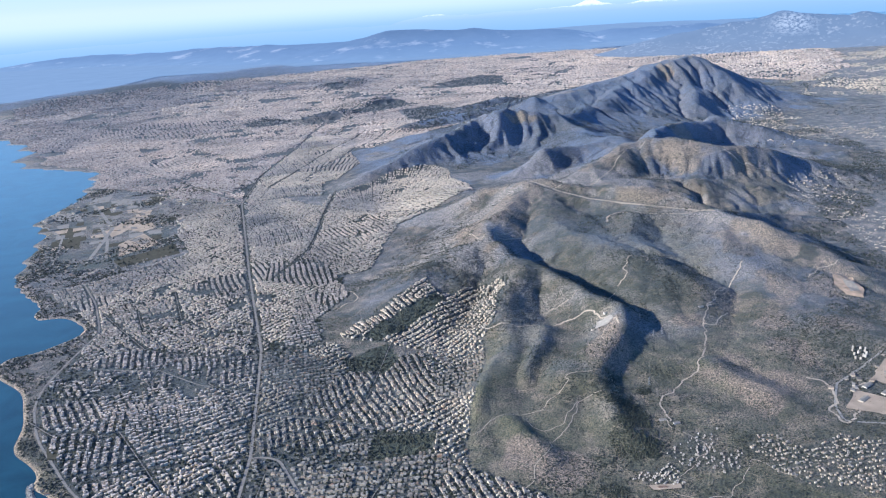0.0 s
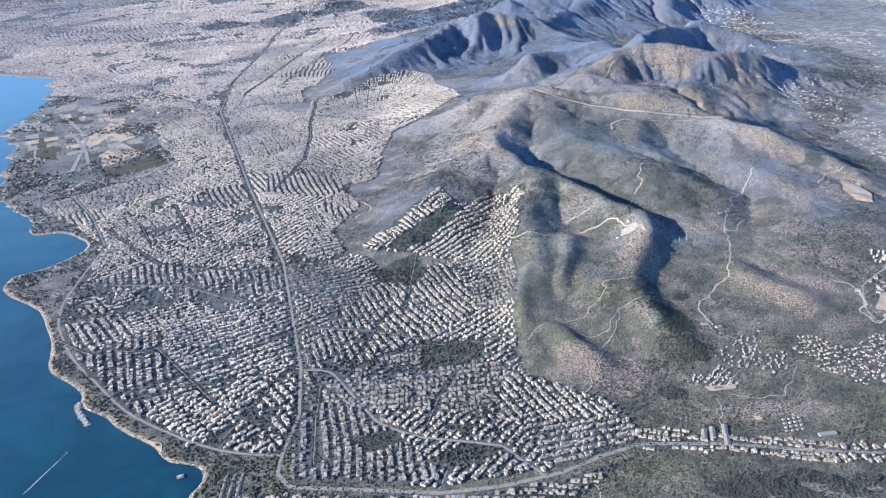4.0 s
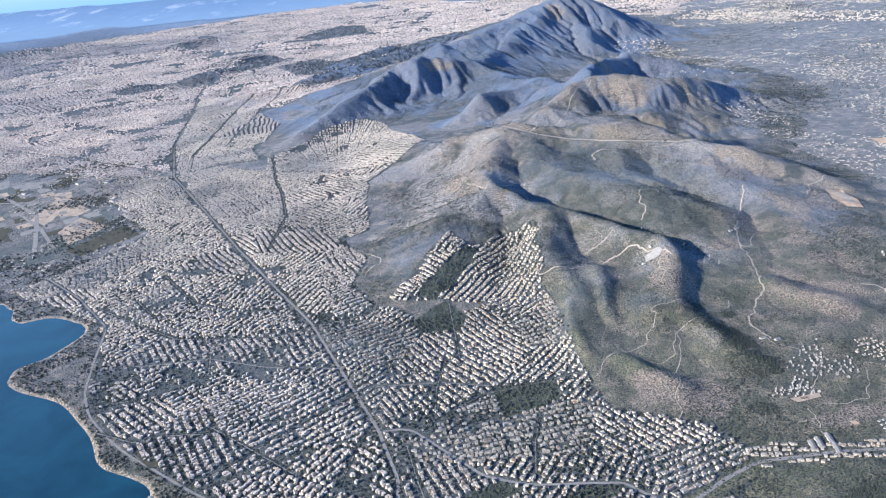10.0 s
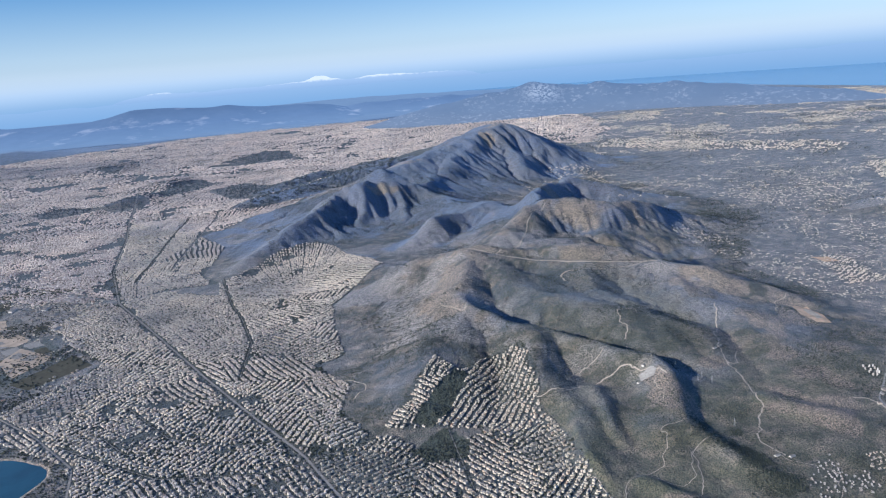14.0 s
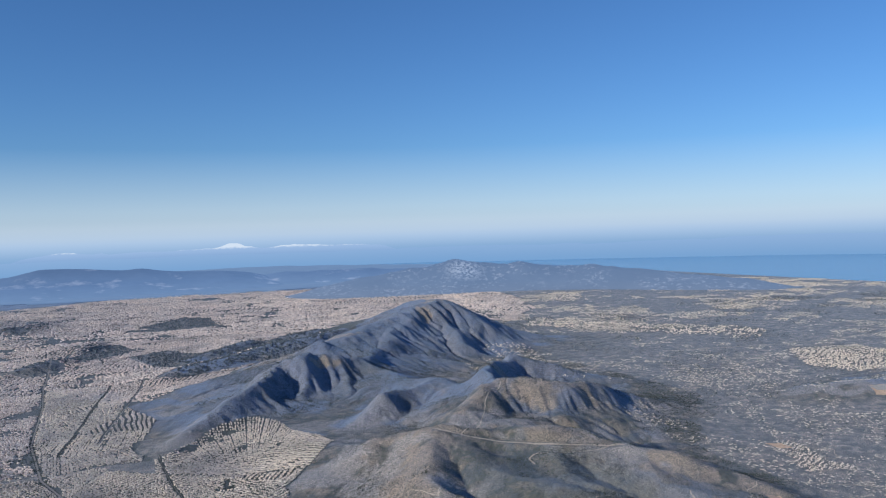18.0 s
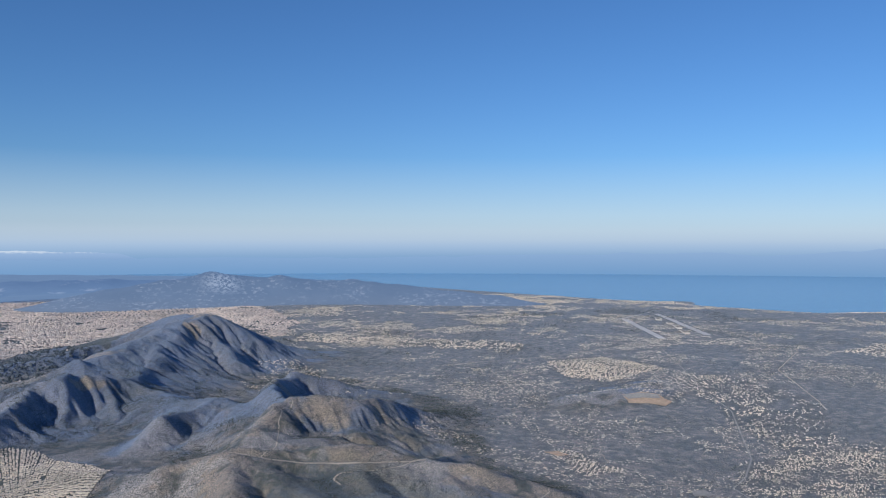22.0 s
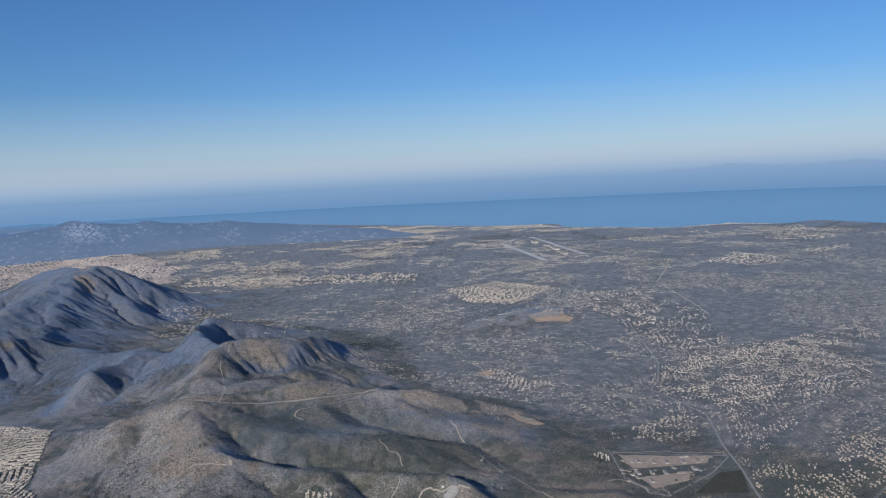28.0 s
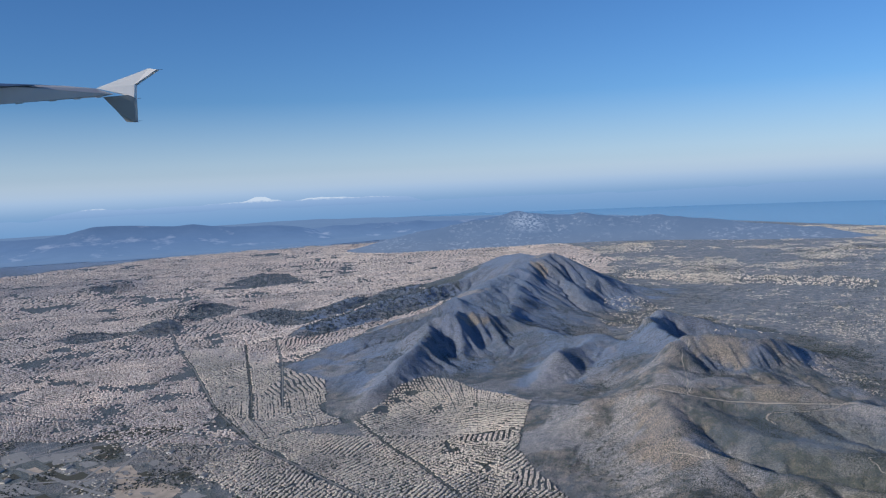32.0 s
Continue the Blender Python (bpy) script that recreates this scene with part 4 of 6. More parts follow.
HOUSES, SINGLE, NEAR_REACH = {}, {}, 8.5
for key, (poly, degrees, plot, height, share) in DISTRICTS.items():
    near_town = key in ("shore", "foothill", "slope", "upper", "crown", "south", "roadside", "north")
    x, y, a = plots(poly, degrees, plot, share, cell=24.0 if near_town and poly[0][1] < 250 else 34.0, strict=near_town, ring=(-58, 392) if key == "crown" else None)
    n = len(x)
    f = 1.04 if near_town else 0.85 if share > 0.8 else 0.72
    w, d = f * plot * rng.uniform(0.36, 0.84, n), f * plot * rng.uniform(0.34, 0.62, n)
    h = height * rng.uniform(0.55, 1.45, n)
    a = a + rng.normal(0, 0.07, n)
    single = ((x + 34) / 1.6) ** 2 + (y - 128) ** 2 < NEAR_REACH ** 2 if key in ("foothill", "south") else np.full(n, key.startswith("hamlet"))
    SINGLE[key] = np.stack([x, y, a], 1)[single]
    x, y, w, d, h, a = (q[~single] for q in (x, y, w, d, h, a))
    HOUSES[key] = (x, y, w, d, h, a)
    if not len(x):
        continue
    boxes("house_blocks", x, y, w, d, h, a, [MAT["walls"], MAT["roofs"] if y.mean() < 300 and x.mean() < 200 else MAT["far_town"]], "white and cream flat-roofed apartment houses packed along narrow streets", "houses")
    if near_town:
        side = (rng.random(len(x)) < 0.4) & (y < 330)
        n = side.sum()
        off = rng.choice([-1, 1], n) * w[side] * 0.5
        boxes("house_wings", x[side] + off * np.cos(a[side]) + rng.normal(0, 0.05, n), y[side] + off * np.sin(a[side]) + rng.normal(0, 0.05, n), w[side] * rng.uniform(0.3, 0.5, n), d[side] * rng.uniform(0.5, 1.1, n),
              h[side] * rng.uniform(0.45, 0.85, n), a[side], [MAT["walls"], MAT["roofs"]], "lower wings and annexes of the apartment houses", "houses")
        up = (rng.random(len(x)) < 0.45) & (y < 330)
        n = up.sum()
        boxes("roof_storeys", x[up] + rng.normal(0, 0.06, n), y[up] + rng.normal(0, 0.06, n), w[up] * rng.uniform(0.3, 0.65, n), d[up] * rng.uniform(0.35, 0.7, n), h[up] + rng.uniform(0.1, 0.18, n), a[up],
              [MAT["walls"], MAT["roofs"]], "set-back top storeys and stair huts on the flat roofs", "houses", sink=-h[up] + 0.02)

for lo, hi, plot in ((450, 700, 1.5), (700, 980, 2.2), (980, 1750, 3.3)):
    x, y, a = plots(BASIN, 40, plot, 0.97, 60.0 if hi < 900 else 130.0, span=(lo, hi))
    keep = (fbm(x, y, 130, 4, 15) > 0.25) & (ground_z(x, y) < 12.5) & ~inside(x, y, AIRFIELD) & (y >= lo) & (y < hi) & (fbm(x, y, 24, 3, 16) + 0.5 * (fbm(x, y, 90, 3, 18) - 0.5) + rng.normal(0, 0.07, len(x)) > 0.29)
    for grove in GROVES:
        keep &= ~inside(x, y, grove)
    x, y, a = x[keep], y[keep], a[keep]
    n = len(x)
    boxes("far_city_blocks", x, y, plot * rng.uniform(0.4, 0.85, n), plot * rng.uniform(0.35, 0.7, n), 0.4 + 0.22 * plot * rng.uniform(0.15, 1.0, n), a + rng.normal(0, 0.1, n), [MAT["far_town"]],
          "endless pale apartment blocks filling the wide city basin", "city", sink=1.5)

# scattered farms over the eastern plain
x, y = rng.uniform(150, 1150, 150000), rng.uniform(120, 1250, 150000)
keep = (fbm(x, y, 70, 4, 35) + 0.6 * fbm(x, y, 12, 3, 36) > 0.87) & (ground_z(x, y) < 14) & (ground_z(x, y) > 1)
x, y = x[keep], y[keep]
n = len(x)
f = 0.55 + y / 850
boxes("scattered_farms", x, y, rng.uniform(0.35, 1.5, n) * f, rng.uniform(0.25, 0.7, n) * f, rng.uniform(0.12, 0.26, n) * f, rng.uniform(0, 3, n), [MAT["walls"]],
      "scattered pale farmhouses and sheds over the plain", "houses")


# ---------------------------------------------------------------- trees and shrubs
def clumps(name, x, y, size, label, category, leaf="leaf"):
    n = len(x)
    z = ground_z(x, y)
    unit = np.array([(1, 0, .35), (.3, .95, .4), (-.8, .6, .3), (-.85, -.5, .4), (.25, -1, .35), (0.05, 0.1, 1.0)])
    turn = rng.uniform(0, 6.28, n)
    c, s = np.cos(turn)[:, None], np.sin(turn)[:, None]
    jit = unit[None] * rng.uniform(0.7, 1.3, (n, 6, 1))
    vx = x[:, None] + size[:, None] * (jit[..., 0] * c - jit[..., 1] * s)
    vy = y[:, None] + size[:, None] * (jit[..., 0] * s + jit[..., 1] * c)
    vz = z[:, None] + size[:, None] * jit[..., 2] * 1.1
    base = np.stack([x, y, z - 0.1], 1)[:, None, :]
    v = np.concatenate([np.stack([vx, vy, vz], 2), base], 1).reshape(-1, 3)
    f = np.array([(0, 1, 5), (1, 2, 5), (2, 3, 5), (3, 4, 5), (4, 0, 5), (1, 0, 6), (2, 1, 6), (3, 2, 6), (4, 3, 6), (0, 4, 6)])
    faces = (np.arange(n)[:, None, None] * 7 + f[None]).reshape(-1, 3)
    return tagged(new(name, raw_mesh(name, v, faces, [MAT[leaf]])), label, category, kind="stuff")


x, y = rng.uniform(-150, 15, 60000), rng.uniform(115, 460, 60000)
town_here = np.zeros(x.shape, bool)
for key in ("shore", "foothill", "slope", "upper", "crown", "south"):
    town_here |= inside(x, y, DISTRICTS[key][0])
keep = town_here & (road_gap(x, y) > 0) & (fbm(x, y, 16, 3, 12) + rng.normal(0, 0.1, len(x)) > 0.5)
clumps("street_trees", x[keep], y[keep], rng.uniform(0.22, 0.5, keep.sum()), "dark green trees between the houses", "trees")
x, y = rng.uniform(-70, 150, 200000), rng.uniform(100, 340, 200000)
z = ground_z(x, y)
keep = (~inside(x, y, DISTRICTS["foothill"][0])) & (~inside(x, y, DISTRICTS["slope"][0])) & (~inside(x, y, DISTRICTS["upper"][0]) & ~inside(x, y, DISTRICTS["crown"][0])) & (z > 0.3) & (
    fbm(x, y, 18, 4, 14) + rng.normal(0, 0.12, len(x)) > 0.56)
clumps("hill_shrubs", x[keep], y[keep], rng.uniform(0.08, 0.25, keep.sum()), "dark evergreen shrubs dotted over the hillsides", "shrubs")

# trees along the avenue and in the strip between coast road and sea
p = np.array(AVENUE, float)
run = np.concatenate([[0], np.cumsum(np.hypot(*np.diff(p, axis=0).T))])
t = rng.uniform(0, run[-1], 1500)
side = rng.choice([-1, 1], 1500) * rng.uniform(0.62, 0.95, 1500)
clumps("street_trees", np.interp(t, run, p[:, 0]) + side, np.interp(t, run, p[:, 1]) + rng.normal(0, 0.1, 1500), rng.uniform(0.16, 0.3, 1500), "dark green trees lining the avenue", "trees")
for pts, w in STREETS[:18]:
    p = np.array(pts, float)
    run = np.concatenate([[0], np.cumsum(np.hypot(*np.diff(p, axis=0).T))])
    n = int(run[-1] * 4)
    t = rng.uniform(0, run[-1], n)
    off = rng.choice([-1, 1], n) * rng.uniform(0.2, 0.5, n)
    clumps("street_trees", np.interp(t, run, p[:, 0]) + off, np.interp(t, run, p[:, 1]) + off * 0.7, rng.uniform(0.14, 0.3, n), "dark green trees lining a street", "trees")
WOODS = [[(-19, 128), (-9, 129), (-3, 124), (-4, 117), (-12, 114), (-21, 116)], [(17, 126), (24, 127), (41, 123), (38, 116), (30, 117), (20, 118)], [(24, 116), (38, 116), (33, 108), (25, 109)],
         [(29, 214), (36, 199), (34, 173), (26, 147), (21, 155), (26, 188)], [(19, 129), (28, 129), (43, 125), (60, 118), (46, 106), (33, 112), (29, 117), (23, 121), (18, 125)], [(-20, 126), (-12, 129), (-2, 127), (-3, 120.6), (-6, 119), (-20, 122.7)],
         [(31, 202), (36, 197), (34, 180), (39, 173), (33, 165), (28, 175), (29, 190)]]
for wood in WOODS:
    q = np.array(wood, float)
    x, y = rng.uniform(q[:, 0].min() - 3, q[:, 0].max() + 3, 9000), rng.uniform(q[:, 1].min() - 3, q[:, 1].max() + 3, 9000)
    keep = inside(x + (fbm(x, y, 7, 3, 45) - 0.5) * 11, y + (fbm(x, y, 7, 3, 46) - 0.5) * 11, wood) & (road_gap(x, y) > 0.3) & (fbm(x, y, 6, 3, 47) + rng.normal(0, 0.12, len(x)) > 0.52)
    clumps("pine_wood", x[keep], y[keep], rng.uniform(0.14, 0.3, keep.sum()), "dark pine wood on a hillside", "trees")
x, y = rng.uniform(-52, -8, 30000), rng.uniform(130, 275, 30000)
keep = np.maximum.reduce([inside(x, y, p) for p in PARKS]) & (fbm(x, y, 4, 3, 48) + rng.normal(0, 0.1, len(x)) > 0.46) & (road_gap(x, y) > 0)
clumps("park_scrub", x[keep], y[keep], rng.uniform(0.08, 0.24, keep.sum()), "dark green scrub filling the parks between houses", "shrubs")
x, y = rng.uniform(-215, -55, 60000), rng.uniform(112, 350, 60000)
keep = (coast_distance(x, y) > 0.9) & ~inside(x, y, DISTRICTS["shore"][0]) & ~inside(x, y, DISTRICTS["foothill"][0]) & (x < -60) & (road_gap(x, y) > -0.2) & (
    fbm(x, y, 9, 3, 31) + rng.normal(0, 0.08, len(x)) > 0.46)
clumps("shore_pines", x[keep], y[keep], rng.uniform(0.18, 0.42, keep.sum()), "dark pines on the strip of land by the sea", "trees")

# groves in the parks of the basin
x, y = rng.uniform(-620, 420, 130000), rng.uniform(460, 1650, 130000)
wooded = np.zeros(x.shape, bool)
for grove in GROVES:
    wooded |= inside(x + (fbm(x, y, 30, 3, 81) - 0.5) * 30, y + (fbm(x, y, 30, 3, 82) - 0.5) * 40, grove)
keep = inside(x, y, BASIN) & ((wooded & (rng.random(len(x)) < 0.7)) | (rng.random(len(x)) < 0.012))
clumps("park_groves", x[keep], y[keep], rng.uniform(0.7, 1.5, keep.sum()), "dark pine groves on the city's hills and parks", "trees", "hazy_needles")
x, y = rng.uniform(140, 1000, 60000), rng.uniform(100, 900, 60000)
keep = (fbm(x, y, 45, 4, 44) + rng.normal(0, 0.06, len(x)) > 0.6) & (ground_z(x, y) > 1) & (ground_z(x, y) < 16)
clumps("plain_groves", x[keep], y[keep], rng.uniform(0.15, 0.4, keep.sum()) * (0.7 + y[keep] / 600), "dark olive groves and hedges over the plain", "trees")

x, y = rng.uniform(-60, 240, 130000), rng.uniform(330, 640, 130000)
z = ground_z(x, y)
keep = (z > 4.5) & (fbm(x, y, 24, 4, 24) + rng.normal(0, 0.1, len(x)) > 0.55) & ~inside(x, y, DISTRICTS["upper"][0]) & ~inside(x, y, DISTRICTS["crown"][0])
clumps("hill_shrubs", x[keep], y[keep], rng.uniform(0.14, 0.34, keep.sum()), "dark shrubs over the stony ridges", "shrubs")


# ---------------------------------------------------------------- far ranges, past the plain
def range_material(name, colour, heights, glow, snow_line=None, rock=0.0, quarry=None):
    """Mountains with haze painted on as emission by height, bluest at the foot. heights: height and air light; glow:
    far backdrop that is air light alone.
    """
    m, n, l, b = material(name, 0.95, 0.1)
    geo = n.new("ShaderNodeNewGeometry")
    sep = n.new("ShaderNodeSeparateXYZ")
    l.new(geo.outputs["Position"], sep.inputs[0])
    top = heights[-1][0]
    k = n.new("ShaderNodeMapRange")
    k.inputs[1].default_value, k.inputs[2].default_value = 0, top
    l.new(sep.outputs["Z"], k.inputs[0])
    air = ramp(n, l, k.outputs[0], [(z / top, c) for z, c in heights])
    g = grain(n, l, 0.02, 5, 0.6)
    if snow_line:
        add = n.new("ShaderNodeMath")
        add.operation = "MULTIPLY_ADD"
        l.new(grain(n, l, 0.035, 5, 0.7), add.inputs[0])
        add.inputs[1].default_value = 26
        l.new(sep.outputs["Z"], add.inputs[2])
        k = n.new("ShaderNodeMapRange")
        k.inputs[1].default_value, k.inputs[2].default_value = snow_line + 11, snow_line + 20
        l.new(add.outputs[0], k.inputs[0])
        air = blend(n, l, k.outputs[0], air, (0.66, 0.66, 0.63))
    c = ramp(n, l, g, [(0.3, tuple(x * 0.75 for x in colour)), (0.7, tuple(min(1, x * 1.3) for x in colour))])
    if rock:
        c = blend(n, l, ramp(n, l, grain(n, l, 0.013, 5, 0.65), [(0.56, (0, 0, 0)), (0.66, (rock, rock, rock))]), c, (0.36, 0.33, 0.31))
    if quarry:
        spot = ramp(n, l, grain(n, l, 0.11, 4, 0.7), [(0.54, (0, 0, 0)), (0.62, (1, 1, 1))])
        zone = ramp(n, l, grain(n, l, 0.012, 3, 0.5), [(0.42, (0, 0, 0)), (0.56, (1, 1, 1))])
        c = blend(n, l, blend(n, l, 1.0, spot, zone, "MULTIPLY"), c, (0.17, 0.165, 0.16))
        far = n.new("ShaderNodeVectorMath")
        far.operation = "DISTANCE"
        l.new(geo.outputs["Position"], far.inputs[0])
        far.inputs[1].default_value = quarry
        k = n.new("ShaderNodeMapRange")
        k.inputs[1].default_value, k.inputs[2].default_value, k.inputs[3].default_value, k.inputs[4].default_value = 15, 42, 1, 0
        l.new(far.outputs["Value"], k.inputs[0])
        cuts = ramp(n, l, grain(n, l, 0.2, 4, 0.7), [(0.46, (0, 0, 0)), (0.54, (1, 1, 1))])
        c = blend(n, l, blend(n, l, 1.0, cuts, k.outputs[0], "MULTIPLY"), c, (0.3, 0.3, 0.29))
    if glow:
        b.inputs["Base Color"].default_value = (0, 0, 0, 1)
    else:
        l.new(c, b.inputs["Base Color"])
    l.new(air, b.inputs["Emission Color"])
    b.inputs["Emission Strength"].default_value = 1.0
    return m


def mountain_range(name, crest, width, mat, label, seed, step=14.0, rough=0.35):
    """A range of mountains along a crest line of x, y, height."""
    p = np.array(crest, float)
    s = np.concatenate([[0], np.cumsum(np.hypot(*np.diff(p[:, :2], axis=0).T))])
    n = max(20, int(s[-1] / step))
    t = np.linspace(0, s[-1], n)
    x, y, z = (np.interp(t, s, p[:, k]) for k in range(3))
    x, y = (np.convolve(np.pad(q, 12, "reflect", reflect_type="odd"), np.ones(25) / 25, "valid") for q in (x, y))
    z = np.convolve(np.pad(z, 2, "edge"), np.ones(5) / 5, "valid")
    dx, dy = np.gradient(x), np.gradient(y)
    k = np.hypot(dx, dy)
    ox, oy = -dy / k, dx / k
    f = np.linspace(-1, 1, 31)
    ends = np.clip(np.minimum(t, s[-1] - t) / (width * 0.8), 0, 1) ** 0.7
    X, Y = x[:, None] + ox[:, None] * f * width, y[:, None] + oy[:, None] * f * width
    fall = np.exp(-3.2 * np.abs(f[None, :]) ** 1.4) - math.exp(-3.2)
    carve = fbm(X, Y, width * 0.7, 5, seed, ridged=True) - 0.55
    Z = (z * ends)[:, None] * fall * (1 + rough * carve) - 0.6
    v = np.stack([X.ravel(), Y.ravel(), Z.ravel()], 1)
    return tagged(new(name, raw_mesh(name, v, grid_faces(n, len(f))[:, ::-1], [mat], smooth=True)), label, "mountains", kind="structure")


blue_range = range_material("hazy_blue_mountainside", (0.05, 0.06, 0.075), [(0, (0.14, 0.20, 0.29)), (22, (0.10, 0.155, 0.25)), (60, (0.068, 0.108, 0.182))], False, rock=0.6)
wooded_range = range_material("wooded_mountainside_painted_haze", (0.04, 0.045, 0.05), [(0, (0.15, 0.18, 0.232)), (25, (0.12, 0.162, 0.232)), (60, (0.098, 0.142, 0.216))], False, quarry=(500, 1355, 50))
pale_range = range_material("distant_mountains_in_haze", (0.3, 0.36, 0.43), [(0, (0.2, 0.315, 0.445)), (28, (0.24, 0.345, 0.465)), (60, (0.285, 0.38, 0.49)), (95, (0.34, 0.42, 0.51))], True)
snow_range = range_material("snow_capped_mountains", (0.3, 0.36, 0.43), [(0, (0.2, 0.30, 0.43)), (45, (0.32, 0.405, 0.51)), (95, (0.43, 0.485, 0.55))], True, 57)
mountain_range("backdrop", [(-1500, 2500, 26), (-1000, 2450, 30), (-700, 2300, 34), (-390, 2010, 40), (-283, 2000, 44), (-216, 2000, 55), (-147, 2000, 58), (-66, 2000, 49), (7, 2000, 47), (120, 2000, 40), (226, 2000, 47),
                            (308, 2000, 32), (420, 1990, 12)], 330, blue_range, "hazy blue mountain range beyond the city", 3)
# hills added to hide a brown strip of ground behind haze colour
mountain_range("backdrop", [(150, 2080, 16), (300, 1990, 30), (430, 1930, 34), (560, 1900, 30), (700, 1880, 36), (860, 1830, 30), (1000, 1760, 20), (1100, 1700, 8)], 240, blue_range, "low blue hills added as haze between the two mountains", 33, 12, 0.4)
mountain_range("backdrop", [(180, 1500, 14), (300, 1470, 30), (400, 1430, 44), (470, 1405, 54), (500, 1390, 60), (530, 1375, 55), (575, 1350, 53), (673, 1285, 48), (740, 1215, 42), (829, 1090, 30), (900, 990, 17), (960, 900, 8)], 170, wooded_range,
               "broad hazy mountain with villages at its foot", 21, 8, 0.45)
# glowing ridges added to cover the far ground with haze colour
mountain_range("backdrop", [(-2700, 900, 30), (-2300, 1900, 40), (-1500, 2900, 45), (-400, 3150, 50), (500, 3200, 52), (1100, 3150, 52), (1700, 2950, 52), (2200, 2600, 40)], 260, pale_range, "pale glowing ridges added as a band of haze", 8, 25)
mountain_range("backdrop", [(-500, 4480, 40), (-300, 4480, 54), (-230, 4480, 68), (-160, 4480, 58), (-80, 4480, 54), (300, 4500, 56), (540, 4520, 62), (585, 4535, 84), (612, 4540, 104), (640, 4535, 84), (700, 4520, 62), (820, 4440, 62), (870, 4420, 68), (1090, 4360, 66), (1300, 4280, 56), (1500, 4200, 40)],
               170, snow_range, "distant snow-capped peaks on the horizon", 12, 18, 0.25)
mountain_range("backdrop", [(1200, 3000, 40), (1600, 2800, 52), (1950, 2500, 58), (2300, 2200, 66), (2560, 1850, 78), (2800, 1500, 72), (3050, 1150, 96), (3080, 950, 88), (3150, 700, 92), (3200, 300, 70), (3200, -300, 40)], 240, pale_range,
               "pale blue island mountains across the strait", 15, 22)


# glowing ring added behind everything; its colours by height imitate horizon haze
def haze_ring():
    m, n, l, b = material("painted_horizon_haze", 1.0, 0.0)
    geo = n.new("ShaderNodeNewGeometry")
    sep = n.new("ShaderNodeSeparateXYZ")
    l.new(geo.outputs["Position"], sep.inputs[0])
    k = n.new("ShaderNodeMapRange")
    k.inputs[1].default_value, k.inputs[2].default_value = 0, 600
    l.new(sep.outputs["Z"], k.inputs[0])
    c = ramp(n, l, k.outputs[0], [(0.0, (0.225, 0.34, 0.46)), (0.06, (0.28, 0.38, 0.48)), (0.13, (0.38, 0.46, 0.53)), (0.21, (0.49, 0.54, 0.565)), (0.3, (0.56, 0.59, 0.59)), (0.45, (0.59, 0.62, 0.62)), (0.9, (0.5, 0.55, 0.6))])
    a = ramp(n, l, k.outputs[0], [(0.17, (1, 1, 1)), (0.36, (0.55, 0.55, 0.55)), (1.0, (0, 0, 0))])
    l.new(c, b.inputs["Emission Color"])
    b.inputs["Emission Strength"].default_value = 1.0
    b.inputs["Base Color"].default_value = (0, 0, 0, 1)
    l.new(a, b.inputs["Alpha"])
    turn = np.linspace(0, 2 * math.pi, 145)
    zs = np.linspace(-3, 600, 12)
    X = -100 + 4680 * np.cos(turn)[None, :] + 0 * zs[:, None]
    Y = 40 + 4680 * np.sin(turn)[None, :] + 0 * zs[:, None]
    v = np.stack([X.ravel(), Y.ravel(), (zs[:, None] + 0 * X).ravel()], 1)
    return tagged(new("backdrop", raw_mesh("backdrop", v, grid_faces(len(zs), len(turn)), [m])), "glowing grey-blue ring painted as haze along the horizon", "haze", kind="structure")


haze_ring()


def far_haze_sheet():
    """A glowing sheet added just above the far land to imitate blue haze."""
    gx, gy = np.arange(-4000, 1300, 30.0), np.arange(1180, 4500, 30.0)
    xx, yy = np.meshgrid(gx, gy)
    z = ground_z(xx.ravel(), yy.ravel()) + 0.9
    faces = grid_faces(len(gy), len(gx))
    cx, cy = xx.ravel()[faces].mean(1), yy.ravel()[faces].mean(1)
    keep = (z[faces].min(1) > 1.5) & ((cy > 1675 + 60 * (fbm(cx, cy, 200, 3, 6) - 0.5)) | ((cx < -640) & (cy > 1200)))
    mat = range_material("glowing_far_haze", (0.05, 0.06, 0.07), [(0, (0.135, 0.19, 0.275)), (20, (0.135, 0.19, 0.275))], False)
    return tagged(new("backdrop", raw_mesh("backdrop", np.stack([xx.ravel(), yy.ravel(), z], 1), faces[keep], [mat])), "glowing blue sheet laid over the far country as haze", "land", kind="structure")


far_haze_sheet()


